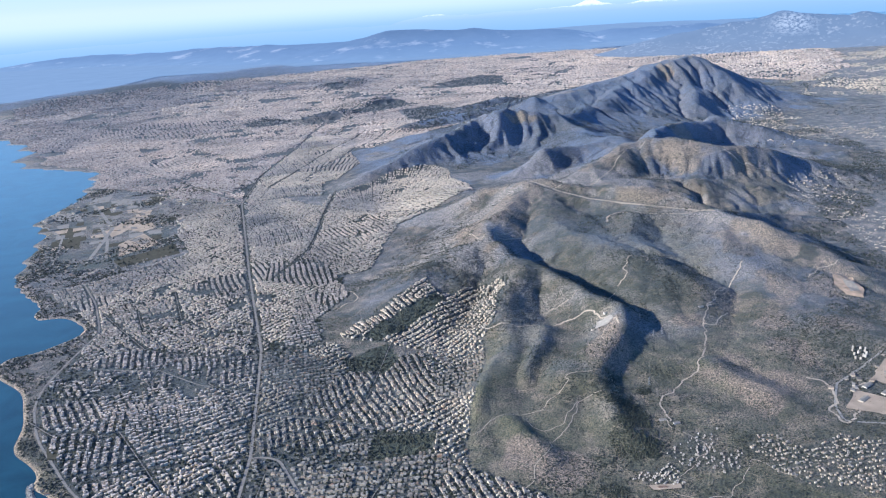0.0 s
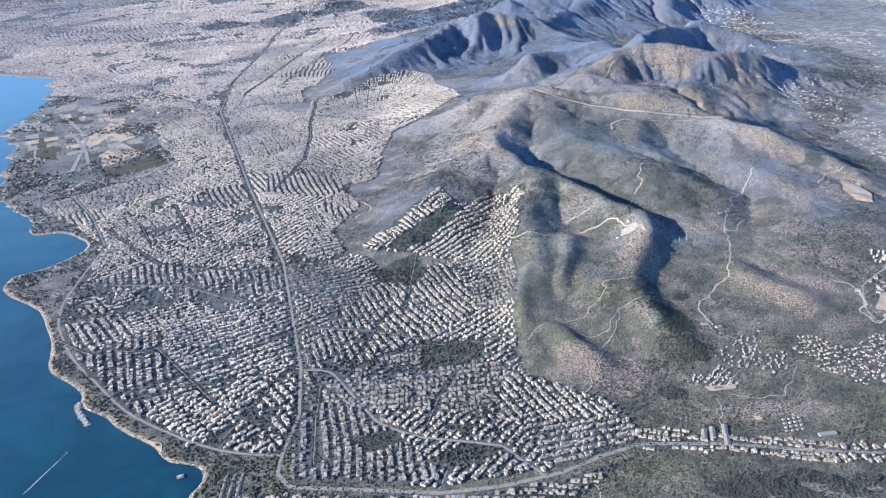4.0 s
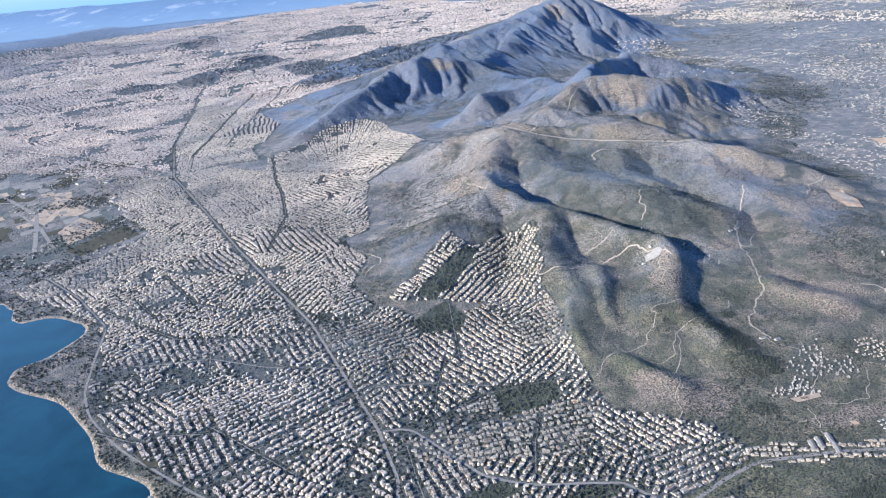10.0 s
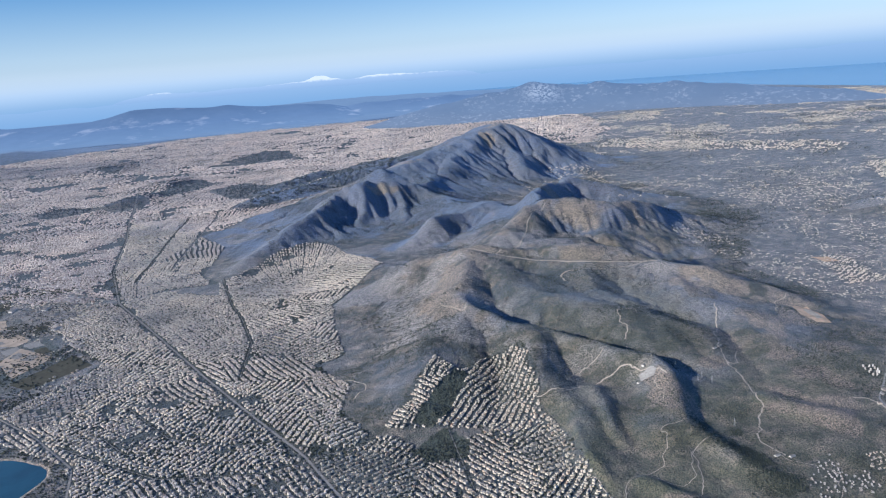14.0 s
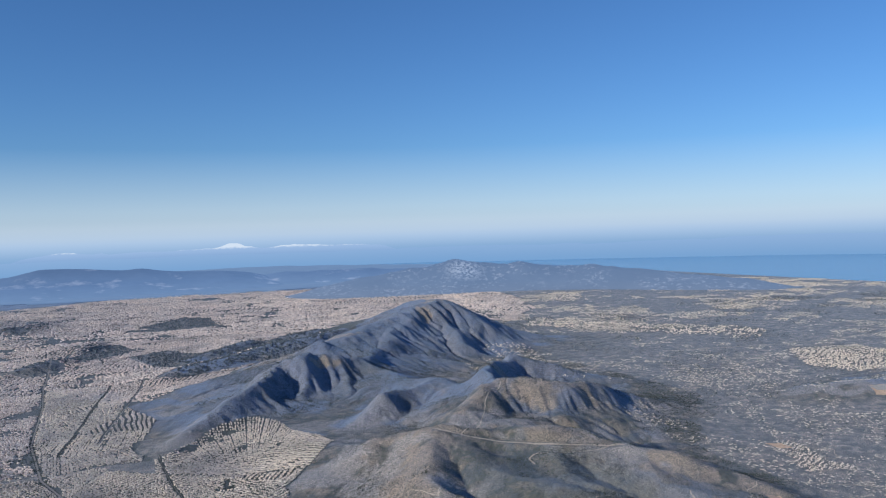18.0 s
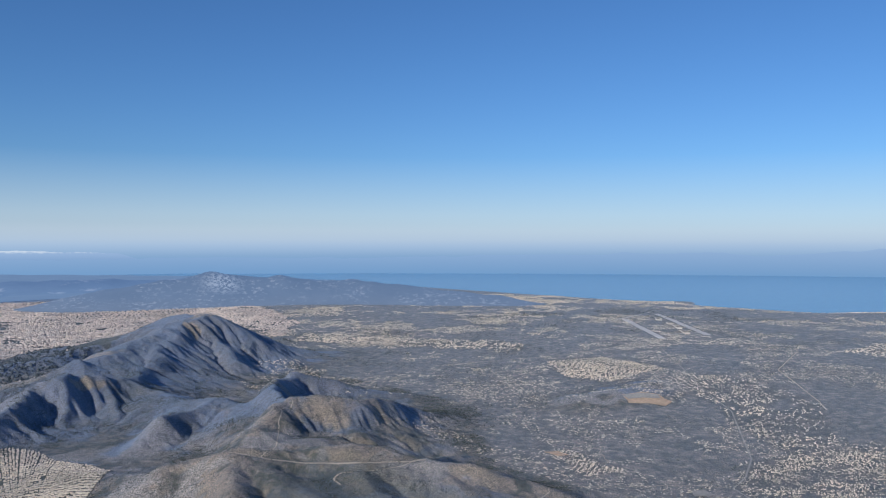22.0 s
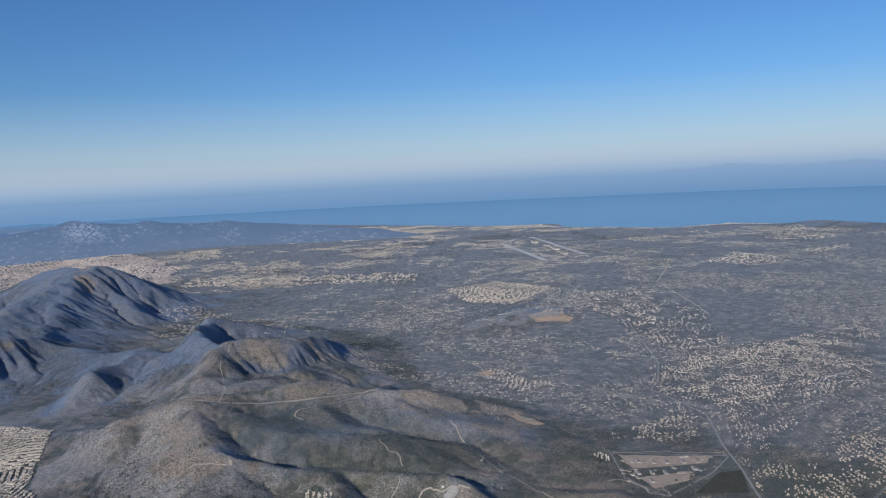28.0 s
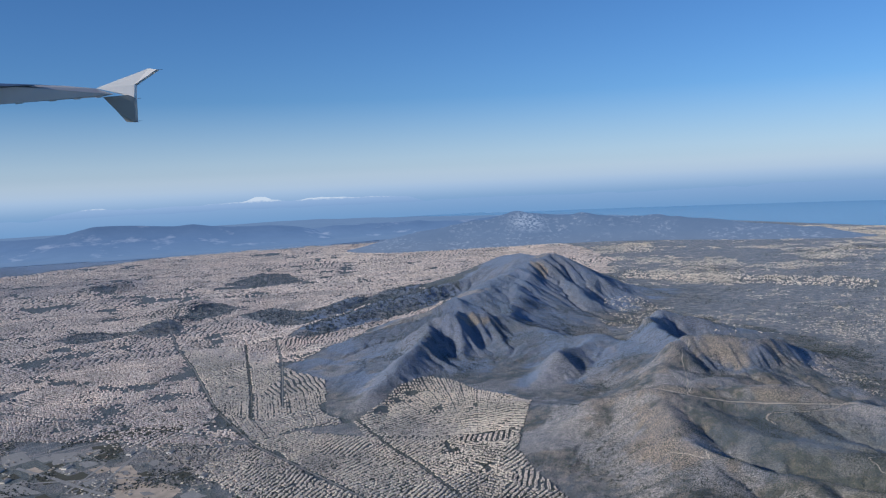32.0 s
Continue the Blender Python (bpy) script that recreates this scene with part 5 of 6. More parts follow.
# ---------------------------------------------------------------- tracks, quarries, fields
TRACKS = [
    ([(20, 372), (30, 362), (31, 360), (44, 352), (57, 345), (70, 338), (82, 333), (92, 327)], 1.0),
    ([(92, 327), (90, 331), (81, 329), (67, 333), (55, 340), (50, 337), (49, 330)], 0.6),
    ([(30, 360), (45, 380), (60, 400), (72, 418), (84, 424)], 0.32),
    ([(104, 420), (118, 414), (134, 408), (150, 410)], 0.3),
    ([(64, 240), (62, 226), (56, 212), (47, 200), (41, 192), (41.5, 184)], 0.34),
    ([(64, 240), (71, 255), (80, 268), (88, 282)], 0.3),
    ([(-3, 243), (10, 242), (22, 247), (30, 247), (36, 240), (37, 232)], 0.34),
    ([(33, 233), (32, 226), (27, 219)], 0.26), ([(16, 253.5), (28, 256), (38, 259.5), (42, 263.5)], 0.24), ([(108, 268), (114, 279), (127, 282), (128, 272)], 0.3), ([(74, 248), (68, 240), (64, 240)], 0.3),
    ([(15, 198), (20, 208), (30, 208), (30, 200)], 0.24),
    ([(-1, 155), (6, 162), (12, 177), (21.5, 195), (31, 198)], 0.24), ([(-7.6, 197), (-8.2, 182.4), (-1, 189), (11, 193), (15, 198.5)], 0.22), ([(6, 189), (9.6, 182.6), (14.5, 185.5), (21, 194.7)], 0.2),
    ([(36.6, 154.5), (47, 152.5), (56, 167.7), (64, 156.5)], 0.2), ([(32.8, 154), (32.2, 146.6), (29.3, 135.5)], 0.24), ([(39.6, 134), (48.7, 134.1)], 0.24), ([(-1.4, 122.3), (5, 120.5), (13.7, 117), (18, 112.5), (15.5, 110.5)], 0.22),
    ([(38.4, 185), (44.9, 178.5), (48, 170), (41, 163), (36, 158)], 0.22),
    ([(83, 204), (86, 200), (86, 195), (82.5, 187), (82, 181), (87, 183), (90, 187), (92, 197), (105, 208)], 0.45),
    ([(44, 268), (50, 288), (56, 287), (56, 283)], 0.28),
    ([(-5, 309), (10, 326), (13, 323), (3, 312), (-5, 310), (-9, 327)], 0.28),
    ([(-60, 300), (-52, 292), (-50, 282), (-56, 274)], 0.3),
    ([(105, 208), (108, 216), (120, 204), (135, 180)], 0.4),
    ([(0, 131), (1, 121)], 0.2),
    ([(130, 300), (150, 290), (170, 275), (190, 262), (204, 244)], 0.4), ([(180, 320), (200, 330), (206, 318), (196, 308), (184, 312), (180, 320)], 0.35),
    ([(320, 250), (300, 200), (290, 160)], 0.4), ([(206, 236), (240, 205), (280, 180)], 0.35), ([(420, 300), (520, 380), (640, 420)], 0.8), ([(330, 600), (460, 560), (560, 560), (680, 470)], 0.8),
]
for pts, w in TRACKS:
    ribbon("dirt_track", pts, w * (1.3 if w > 0.27 else 0.9), MAT["track"], "pale dirt track winding over the scrub", "track", 0.08, wind=0.0 if w > 0.5 else 4.0)
for pts, w in STREETS:
    ribbon("street", pts, w * 0.7, MAT["asphalt"], "grey asphalt street between the houses", "street", 0.05)

patch_of_ground("quarry_floor", [(30.6, 237.6), (31.8, 240.6), (35.8, 240.4), (36.6, 237.6), (34.4, 235.8)], MAT["chalk"], "white terraced quarry floor on a ridge", "quarry", 0.25)
patch_of_ground("quarry_floor", [(184, 252), (191, 250), (187, 242), (179, 247)], MAT["chalk"], "white cleared ground beside the plain road", "quarry", 0.5)
patch_of_ground("quarry_floor", [(322, 392), (336, 388), (348, 380), (343, 366), (330, 362), (326, 374), (314, 380)], MAT["ochre"], "ochre quarry cut into a low hill", "quarry", 0.5, 3)
patch_of_ground("quarry_floor", [(320, 391), (334, 387), (346, 379), (342, 374), (330, 381), (319, 384)], MAT["chalk"], "white upper terrace of the ochre quarry", "quarry", 0.9, 2)
patch_of_ground("sand_pit", [(116.5, 272), (123, 271), (122.5, 261), (119, 253.5), (114.5, 256), (114, 264)], MAT["ochre"], "ochre sand pit among the hills", "pit", 0.25)
patch_of_ground("sand_pit", [(118.5, 268), (121.5, 267), (120.5, 259.5), (117, 258)], MAT["track"], "pale lower terrace of the sand pit", "pit", 0.34)
patch_of_ground("sand_pit", [(186, 341), (193, 338), (192, 329), (185.5, 331)], MAT["ochre"], "ochre cleared lot beside the farm road", "pit", 0.3)
patch_of_ground("sand_pit", [(37.6, 146.6), (39.2, 146.2), (39.4, 145), (38, 145)], MAT["ochre"], "ochre pit beside the village", "pit", 0.2)
patch_of_ground("bare_lot", [(31, 158.5), (38, 158.5), (38, 156.8), (32, 156.8)], MAT["apron"], "bare sandy lot by the hamlet", "lot", 0.2)
for q in ([(107, 213), (128, 184), (120, 182), (98, 202)], [(92, 197), (108, 184), (100, 181), (86, 188)], [(112, 200), (120, 190), (116, 188), (107, 197)]):
    patch_of_ground("works_yard", q, MAT["apron"], "pale paved yard between industrial halls", "yard", 0.2)
ribbon("street", [(108, 217), (100, 210), (89, 201), (84, 190), (83, 182), (98, 179), (113, 177), (132, 178), (122, 196), (108, 217)], 0.6, MAT["concrete_road"], "pale service road round the works", "street", 0.07)
patch_of_ground("green_field", [(113, 175), (120, 169), (101, 160), (90, 175)], MAT["field"], "green field beside the plain road", "field", 0.2)
patch_of_ground("playing_field", [(-109, 202), (-104.5, 202.5), (-103, 199), (-107, 198)], MAT["field"], "green playing field in the town", "field", 0.2)
patch_of_ground("playing_field", [(-121.5, 191.5), (-118, 192), (-114, 183.3), (-117.3, 183)], MAT["field"], "green lawn behind the coast road", "field", 0.2)
patch_of_ground("beach_sand", [(-95.5, 156), (-90.5, 153.5), (-89.5, 150.5), (-92, 152.8)], MAT["apron"], "sandy bathing beach", "beach", 0.12, 0.8)

# the old airfield by the shore
for q in ([(-204, 463), (-195, 461), (-192, 444), (-201, 439)], [(-194, 428), (-184, 432), (-178, 418), (-183, 412), (-193, 419)], [(-203, 436), (-188, 436), (-196, 405), (-206, 418)], [(-180, 408), (-163, 386), (-176, 368), (-186, 390)]):
    patch_of_ground("airfield_apron", q, MAT["apron"], "wide sandy concrete apron of the old airfield", "apron", 0.08, 3)
for q in ([(-252, 511), (-242, 513), (-237, 496), (-248, 490)], [(-176, 494), (-166, 495), (-165, 482), (-175, 484)], [(-262, 480), (-240, 462), (-230, 446), (-246, 450), (-258, 462)], [(-230, 500), (-219, 497), (-216, 482), (-228, 482)]):
    patch_of_ground("airfield_apron", q, MAT["concrete"], "pale concrete yard of the old airfield", "apron", 0.08, 3)
for pts, w in (([(-182, 366), (-196, 400), (-214, 432), (-190, 479), (-184, 504)], 1.6), ([(-243, 487), (-226, 461), (-204, 425), (-190, 366)], 2.0), ([(-258, 470), (-212, 452), (-186, 440)], 1.4), ([(-236, 500), (-206, 506), (-168, 498)], 1.4),
               ([(-218, 496), (-206, 470), (-222, 440)], 1.2), ([(-250, 440), (-226, 412), (-205, 360)], 1.2), ([(-180, 478), (-160, 470), (-146, 464)], 1.0)):
    ribbon("runway", pts, w, MAT["concrete"], "pale concrete runway of the old airfield", "runway", 0.1)
for q in ([(-221, 447), (-214, 450), (-210, 434), (-216, 433)], [(-235, 470), (-226, 476), (-219, 457), (-230, 456)], [(-212, 500), (-200, 500), (-198, 484), (-208, 478)], [(-240, 440), (-222, 425), (-205, 388), (-222, 392)],
          [(-168, 350), (-146, 366), (-155, 384), (-176, 360)], [(-212, 508), (-172, 502), (-160, 515), (-205, 522)], [(-185, 520), (-160, 512), (-158, 528), (-180, 535)]):
    patch_of_ground("airfield_grass", q, MAT["field"], "dark scrubby grass between the runways", "grass", 0.05, 3)
for q in ([(-194, 425), (-190, 424), (-188, 419), (-192, 420)], [(-200, 456), (-197, 455), (-196, 449), (-199, 450)], [(-174, 396), (-170, 392), (-172, 386), (-177, 390)], [(-180, 402), (-176, 398), (-178, 392), (-183, 396)]):
    patch_of_ground("apron_stand", q, MAT["asphalt"], "dark asphalt stand on the apron", "apron", 0.16, 2)
dice = np.random.default_rng(17)
for i in range(-5, 6):
    for j in range(-4, 5):
        cx, cy = -212 + 0.4 * 12.5 * i + 0.916 * 9.5 * j, 448 - 0.916 * 12.5 * i + 0.4 * 9.5 * j
        if not inside(np.array([cx]), np.array([cy]), AIRFIELD)[0] or dice.random() < 0.3:
            continue
        a, b = dice.uniform(3.2, 5.2), dice.uniform(2.2, 3.9)
        look_of, what = [("field", "dark scrubby parcel of the old airfield"), ("field", "dark scrubby parcel of the old airfield"), ("asphalt", "grey asphalt yard of the old airfield"), ("concrete", "pale concrete yard of the old airfield"),
                         ("apron", "sandy parcel of the old airfield")][int(dice.integers(0, 5))]
        patch_of_ground("airfield_parcel", [(cx + 0.4 * u * a + 0.916 * v * b, cy - 0.916 * u * a + 0.4 * v * b) for u, v in ((-1, -1), (1, -1), (1, 1), (-1, 1))], MAT[look_of], what, "parcel", 0.07, 3)
x, y = rng.uniform(-270, -150, 2200), rng.uniform(340, 535, 2200)
keep = (coast_distance(x, y) > 4) & (fbm(x, y, 16, 3, 52) > 0.52)
x, y = x[keep], y[keep]
boxes("airfield_sheds", x, y, rng.uniform(0.5, 1.8, len(x)), rng.uniform(0.4, 1.1, len(x)), rng.uniform(0.2, 0.45, len(x)), rng.choice([0.45, 1.05, 2.0], len(x)), [MAT["walls"], MAT["roofs"]], "low pale sheds and offices about the old airfield", "sheds")
x, y = rng.uniform(-275, -140, 16000), rng.uniform(335, 540, 16000)
keep = (coast_distance(x, y) > 3) & (fbm(x, y, 20, 4, 33) + rng.normal(0, 0.06, len(x)) > 0.58)
clumps("airfield_trees", x[keep], y[keep], rng.uniform(0.25, 0.6, keep.sum()), "dark trees and scrub about the old airfield", "trees")

# the distant airport
for pts, w in (([(788, 733), (629, 565)], 7), ([(894, 753), (699, 552)], 7), ([(770, 733), (868, 762)], 3), ([(650, 588), (712, 572)], 3), ([(720, 662), (782, 640)], 3)):
    ribbon("runway", pts, w * 1.2, MAT["runway"], "pale runway of the distant airport", "runway", 0.3)
for q in ([(686, 585), (702, 574), (722, 592), (708, 604)], [(735, 625), (752, 616), (790, 655), (778, 664)], [(800, 690), (814, 682), (832, 700), (818, 708)]):
    patch_of_ground("airport_apron", q, MAT["concrete"], "pale concrete apron of the distant airport", "apron", 0.3, 8)


# ---------------------------------------------------------------- things
def bm_box(bm, x0, x1, y0, y1, z0, z1, bevel=0.0):
    made = bmesh.ops.create_cube(bm, size=1.0, matrix=Matrix.Translation(((x0 + x1) / 2, (y0 + y1) / 2, (z0 + z1) / 2)) @ Matrix.Diagonal((x1 - x0, y1 - y0, z1 - z0, 1)))
    if bevel:
        edges = list({e for v in made["verts"] for e in v.link_edges})
        bmesh.ops.bevel(bm, geom=edges, offset=bevel, segments=1, affect="EDGES")


def part(name, bm, mat, parent, label=""):
    me = bpy.data.meshes.new(name)
    bm.to_mesh(me)
    bm.free()
    me.materials.append(mat)
    ob = new(name, me)
    ob.parent = parent
    return tagged(ob, label)


def object_paint(name, stops):
    """Paint that differs from house to house."""
    m, n, l, b = material(name, 0.75, 0.35)
    info = n.new("ShaderNodeObjectInfo")
    c = ramp(n, l, info.outputs["Random"], stops)
    c = blend(n, l, 0.4, c, ramp(n, l, grain(n, l, 6, 4, 0.6), [(0.35, (0.6, 0.6, 0.62)), (0.6, (1, 1, 1))]), "MULTIPLY")
    l.new(c, b.inputs["Base Color"])
    return m


paint = object_paint("weathered_house_paint", [(0.0, (0.50, 0.44, 0.36)), (0.4, (0.70, 0.65, 0.57)), (0.8, (0.82, 0.77, 0.70)), (1.0, (0.62, 0.53, 0.43))])
roofing = object_paint("roof_coating", [(0.0, (0.24, 0.225, 0.205)), (0.5, (0.42, 0.395, 0.36)), (0.85, (0.58, 0.54, 0.49)), (0.93, (0.42, 0.30, 0.22)), (1.0, (0.42, 0.25, 0.17))])
glass_dark = simple("dark_window_glass", (0.05, 0.06, 0.075), 0.2, 5, 0.3, 0.5)
metal_roof = simple("grey_sheet_roof", (0.36, 0.335, 0.30), 0.85, 1.5, 0.2)
rust_roof = simple("rusty_brown_roof", (0.26, 0.17, 0.12), 0.8, 1.5, 0.25)


def apartment_house(w, d, floors):
    """Flat-roofed block with balconies, window bands, a parapet and a stair hut."""
    h = 0.155 * floors
    e = bpy.data.objects.new("apartment_house", None)
    scene.collection.objects.link(e)
    tagged(e, f"cream flat-roofed apartment house of {floors} storeys with balconies", "apartment house", "apartment houses")
    bm = bmesh.new()
    bm_box(bm, -w / 2, w / 2, -d / 2, d / 2, -0.5, h)
    part("wall", bm, paint, e)
    bm = bmesh.new()
    for x0, x1, y0, y1 in ((-w / 2, w / 2, -d / 2, -d / 2 + 0.03), (-w / 2, w / 2, d / 2 - 0.03, d / 2), (-w / 2, -w / 2 + 0.03, -d / 2 + 0.03, d / 2 - 0.03), (w / 2 - 0.03, w / 2, -d / 2 + 0.03, d / 2 - 0.03)):
        bm_box(bm, x0 * 1.02, x1 * 1.02, y0 * 1.02, y1 * 1.02, h - 0.03, h + 0.05)
    part("parapet", bm, paint, e)
    bm = bmesh.new()
    bm_box(bm, -w / 2 + 0.03, w / 2 - 0.03, -d / 2 + 0.03, d / 2 - 0.03, h, h + 0.012)
    part("roof", bm, roofing, e)
    bm = bmesh.new()
    bm_box(bm, -w * 0.18, w * 0.12, -d * 0.1, d * 0.2, h, h + 0.13)
    part("stair_hut", bm, paint, e)
    for k in range(floors):
        z = 0.155 * k
        for side in (-1, 1):
            bm = bmesh.new()
            y = side * d / 2
            bm_box(bm, -w * 0.44, w * 0.44, min(y, y + side * 0.012), max(y, y + side * 0.012), z + 0.045, z + 0.125)
            part("window_band", bm, glass_dark, e, "dark recessed window band")
            if k:
                bm = bmesh.new()
                y = side * (d / 2 + 0.014)
                bm_box(bm, -w * 0.46, w * 0.46, min(y, y + side * 0.06), max(y, y + side * 0.06), z - 0.012, z + 0.035)
                part("balcony", bm, paint, e)
    return e


KINDS = [apartment_house(w, d, f) for w, d, f in ((0.8, 0.62, 3), (0.9, 0.66, 4), (0.7, 0.6, 3), (0.75, 0.7, 4), (0.4, 0.3, 2), (0.36, 0.28, 1))]
used = set()
for key, rows in SINGLE.items():
    for x, y, a in rows:
        a += rng.normal(0, 0.12)
        k = int(rng.integers(0, 4)) if key in ("foothill", "south") else int(rng.integers(4, 6))
        m = Matrix.Translation((x, y, float(ground_z(x, y)[0]))) @ Matrix.Rotation(a, 4, "Z")
        if k in used:
            copy_thing(KINDS[k], m)
        else:
            used.add(k)
            KINDS[k].matrix_basis = m
for k, e in enumerate(KINDS):
    if k not in used:
        e.matrix_basis = Matrix.Translation((-20 - 2 * k, 126, float(ground_z(-20 - 2 * k, 126)[0])))


def shed(w, d, h, roof, label, group):
    """A long hall with a gabled roof, a plinth and a gate."""
    e = bpy.data.objects.new("hall", None)
    scene.collection.objects.link(e)
    tagged(e, label, "hall", group)
    bm = bmesh.new()
    bm_box(bm, -w / 2, w / 2, -d / 2, d / 2, -0.4, h)
    part("wall", bm, paint, e)
    bm = bmesh.new()
    v = [bm.verts.new(p) for p in ((-w * .52, -d * .52, h), (w * .52, -d * .52, h), (w * .52, d * .52, h), (-w * .52, d * .52, h), (-w * .52, 0, h + d * .14), (w * .52, 0, h + d * .14))]
    for f in ((0, 1, 5, 4), (2, 3, 4, 5), (3, 0, 4), (1, 2, 5), (3, 2, 1, 0)):
        bm.faces.new([v[i] for i in f])
    top = part("roof", bm, roof, e)
    bm = bmesh.new()
    bm_box(bm, -w * 0.52, w * 0.52, -0.03, 0.03, h + d * 0.14 - 0.008, h + d * 0.14 + 0.02)
    part("ridge_cap", bm, MAT["concrete"], top)
    bm = bmesh.new()
    bm_box(bm, w / 2, w / 2 + 0.02, -d * 0.2, d * 0.2, 0.0, h * 0.7)
    part("gate", bm, glass_dark, e, "dark hall gate")
    return e


def put(ob, x, y, degrees):
    ob.matrix_basis = Matrix.Translation((x, y, float(ground_z(x, y)[0]))) @ Matrix.Rotation(radians(degrees), 4, "Z")
    return ob


def put_many(ob, places):
    put(ob, *places[0])
    for x, y, deg in places[1:]:
        copy_thing(ob, Matrix.Translation((x, y, float(ground_z(x, y)[0]))) @ Matrix.Rotation(radians(deg), 4, "Z"))


put_many(shed(3.4, 1.3, 0.4, metal_roof, "long grey-roofed industrial hall in a works yard", "halls of the works"),
         [(96, 199, 40), (99, 195, 40), (102, 191, 40), (106, 204, 40), (109, 199, 40), (112, 195, 40), (116, 190, 40), (92, 192, 40), (105, 186, 130), (112, 184, 40), (121, 192, 130), (120, 186, 40)])
put_many(shed(1.8, 0.8, 0.3, rust_roof, "long brown-roofed shed beside the village road", "brown sheds"), [(34, 157.5, 0), (156, 238, 20), (160, 236, 20)])
put_many(shed(3.6, 1.1, 0.35, metal_roof, "long grey hall beside the wide road", "roadside halls"), [(25.5, 141.2, 75), (27.4, 141.8, 75), (30.2, 142.4, 75), (29.4, 138.8, 75), (50, 138.6, 5)])
put_many(shed(0.7, 0.45, 0.22, metal_roof, "small white hut in a row of huts", "huts"), [(42.6 + 1.15 * i + 0.3 * j, 140.6 + 1.3 * j + 0.15 * i, 20 + 9 * ((i + 2 * j) % 3)) for i in range(4) for j in range(4)])
put_many(shed(4.5, 2.4, 0.7, metal_roof, "large pale hangar of the old airfield", "hangars"), [(-254, 452, 60), (-246, 470, 60), (-250, 486, 60), (-222, 474, 60), (-228, 505, 10), (-178, 470, 60), (-172, 455, 60), (-168, 430, 60), (-165, 500, 15), (-176, 492, 15), (-240, 430, 30), (-195, 478, 60)])
put_many(shed(1.6, 0.8, 0.3, metal_roof, "small white farm building at a track's end", "farm buildings"), [(66, 249, 20), (69, 250.5, 20), (40, 185, 0), (43, 183, 10), (35, 243, 30), (30.5, 238, 10)])

put_many(shed(16, 6, 1.6, metal_roof, "long pale terminal hall of the distant airport", "terminals"), [(742, 618, 45), (760, 634, 45), (778, 654, 45), (698, 580, 45), (712, 592, 45), (812, 694, 45), (826, 704, 45)])


def tower_block(w, floors):
    e = bpy.data.objects.new("tower_block", None)
    scene.collection.objects.link(e)
    tagged(e, "narrow white residential block standing on the scrub hillside", "tower block", "white blocks on the hillside")
    h = 0.155 * floors
    bm = bmesh.new()
    bm_box(bm, -w / 2, w / 2, -w / 2, w / 2, -0.5, h)
    part("wall", bm, paint, e)
    for k in range(floors):
        bm = bmesh.new()
        bm_box(bm, -w * 0.56, w * 0.56, -w * 0.56, w * 0.56, 0.155 * k + 0.12, 0.155 * k + 0.15)
        part("balcony", bm, paint, e)
    bm = bmesh.new()
    bm_box(bm, -w * 0.2, w * 0.2, -w * 0.2, w * 0.2, h, h + 0.14)
    part("stair_hut", bm, paint, e)
    return e


put_many(tower_block(0.42, 5), [(99.5 + 1.6 * i + 0.5 * j + 0.5 * math.sin(5 * i + 3 * j), 214 + 1.8 * j + 0.6 * math.sin(4 * i + 7 * j), 20 + 17 * ((2 * i + j) % 4)) for i in range(3) for j in range(4)])


def pylon(h):
    """A lattice mast: four leaning legs, braces and three cross arms."""
    steel = simple("galvanised_steel", (0.42, 0.42, 0.41), 0.5, 4, 0.15, 0.5)
    e = bpy.data.objects.new("power_pylon", None)
    scene.collection.objects.link(e)
    tagged(e, "grey steel lattice power pylon in a scrub valley", "pylon", "power pylons")

    def bar(name, a, b, r):
        a, b = Vector(a), Vector(b)
        bm = bmesh.new()
        bmesh.ops.create_cone(bm, segments=5, radius1=r, radius2=r, depth=(b - a).length, cap_ends=True,
                              matrix=Matrix.Translation((a + b) / 2) @ (b - a).to_track_quat("Z", "Y").to_matrix().to_4x4())
        part(name, bm, steel, e)

    for sx, sy in ((-1, -1), (1, -1), (1, 1), (-1, 1)):
        bar("leg", (0.2 * sx, 0.2 * sy, -0.1), (0.03 * sx, 0.03 * sy, h), 0.022)
        bar("brace", (0.19 * sx, 0.19 * sy, 0.05), (-0.12 * sy, 0.12 * sx, h * 0.45), 0.012)
    for f, w in ((0.7, 0.42), (0.83, 0.34), (0.95, 0.26)):
        bar("cross_arm", (-w, 0, h * f), (w, 0, h * f), 0.02)
    return e


put_many(pylon(2.3), [(40.4, 203.4, 30), (47.3, 231.1, 30), (50.3, 233.5, 40), (51.7, 230.1, 25), (45, 240.4, 35)])


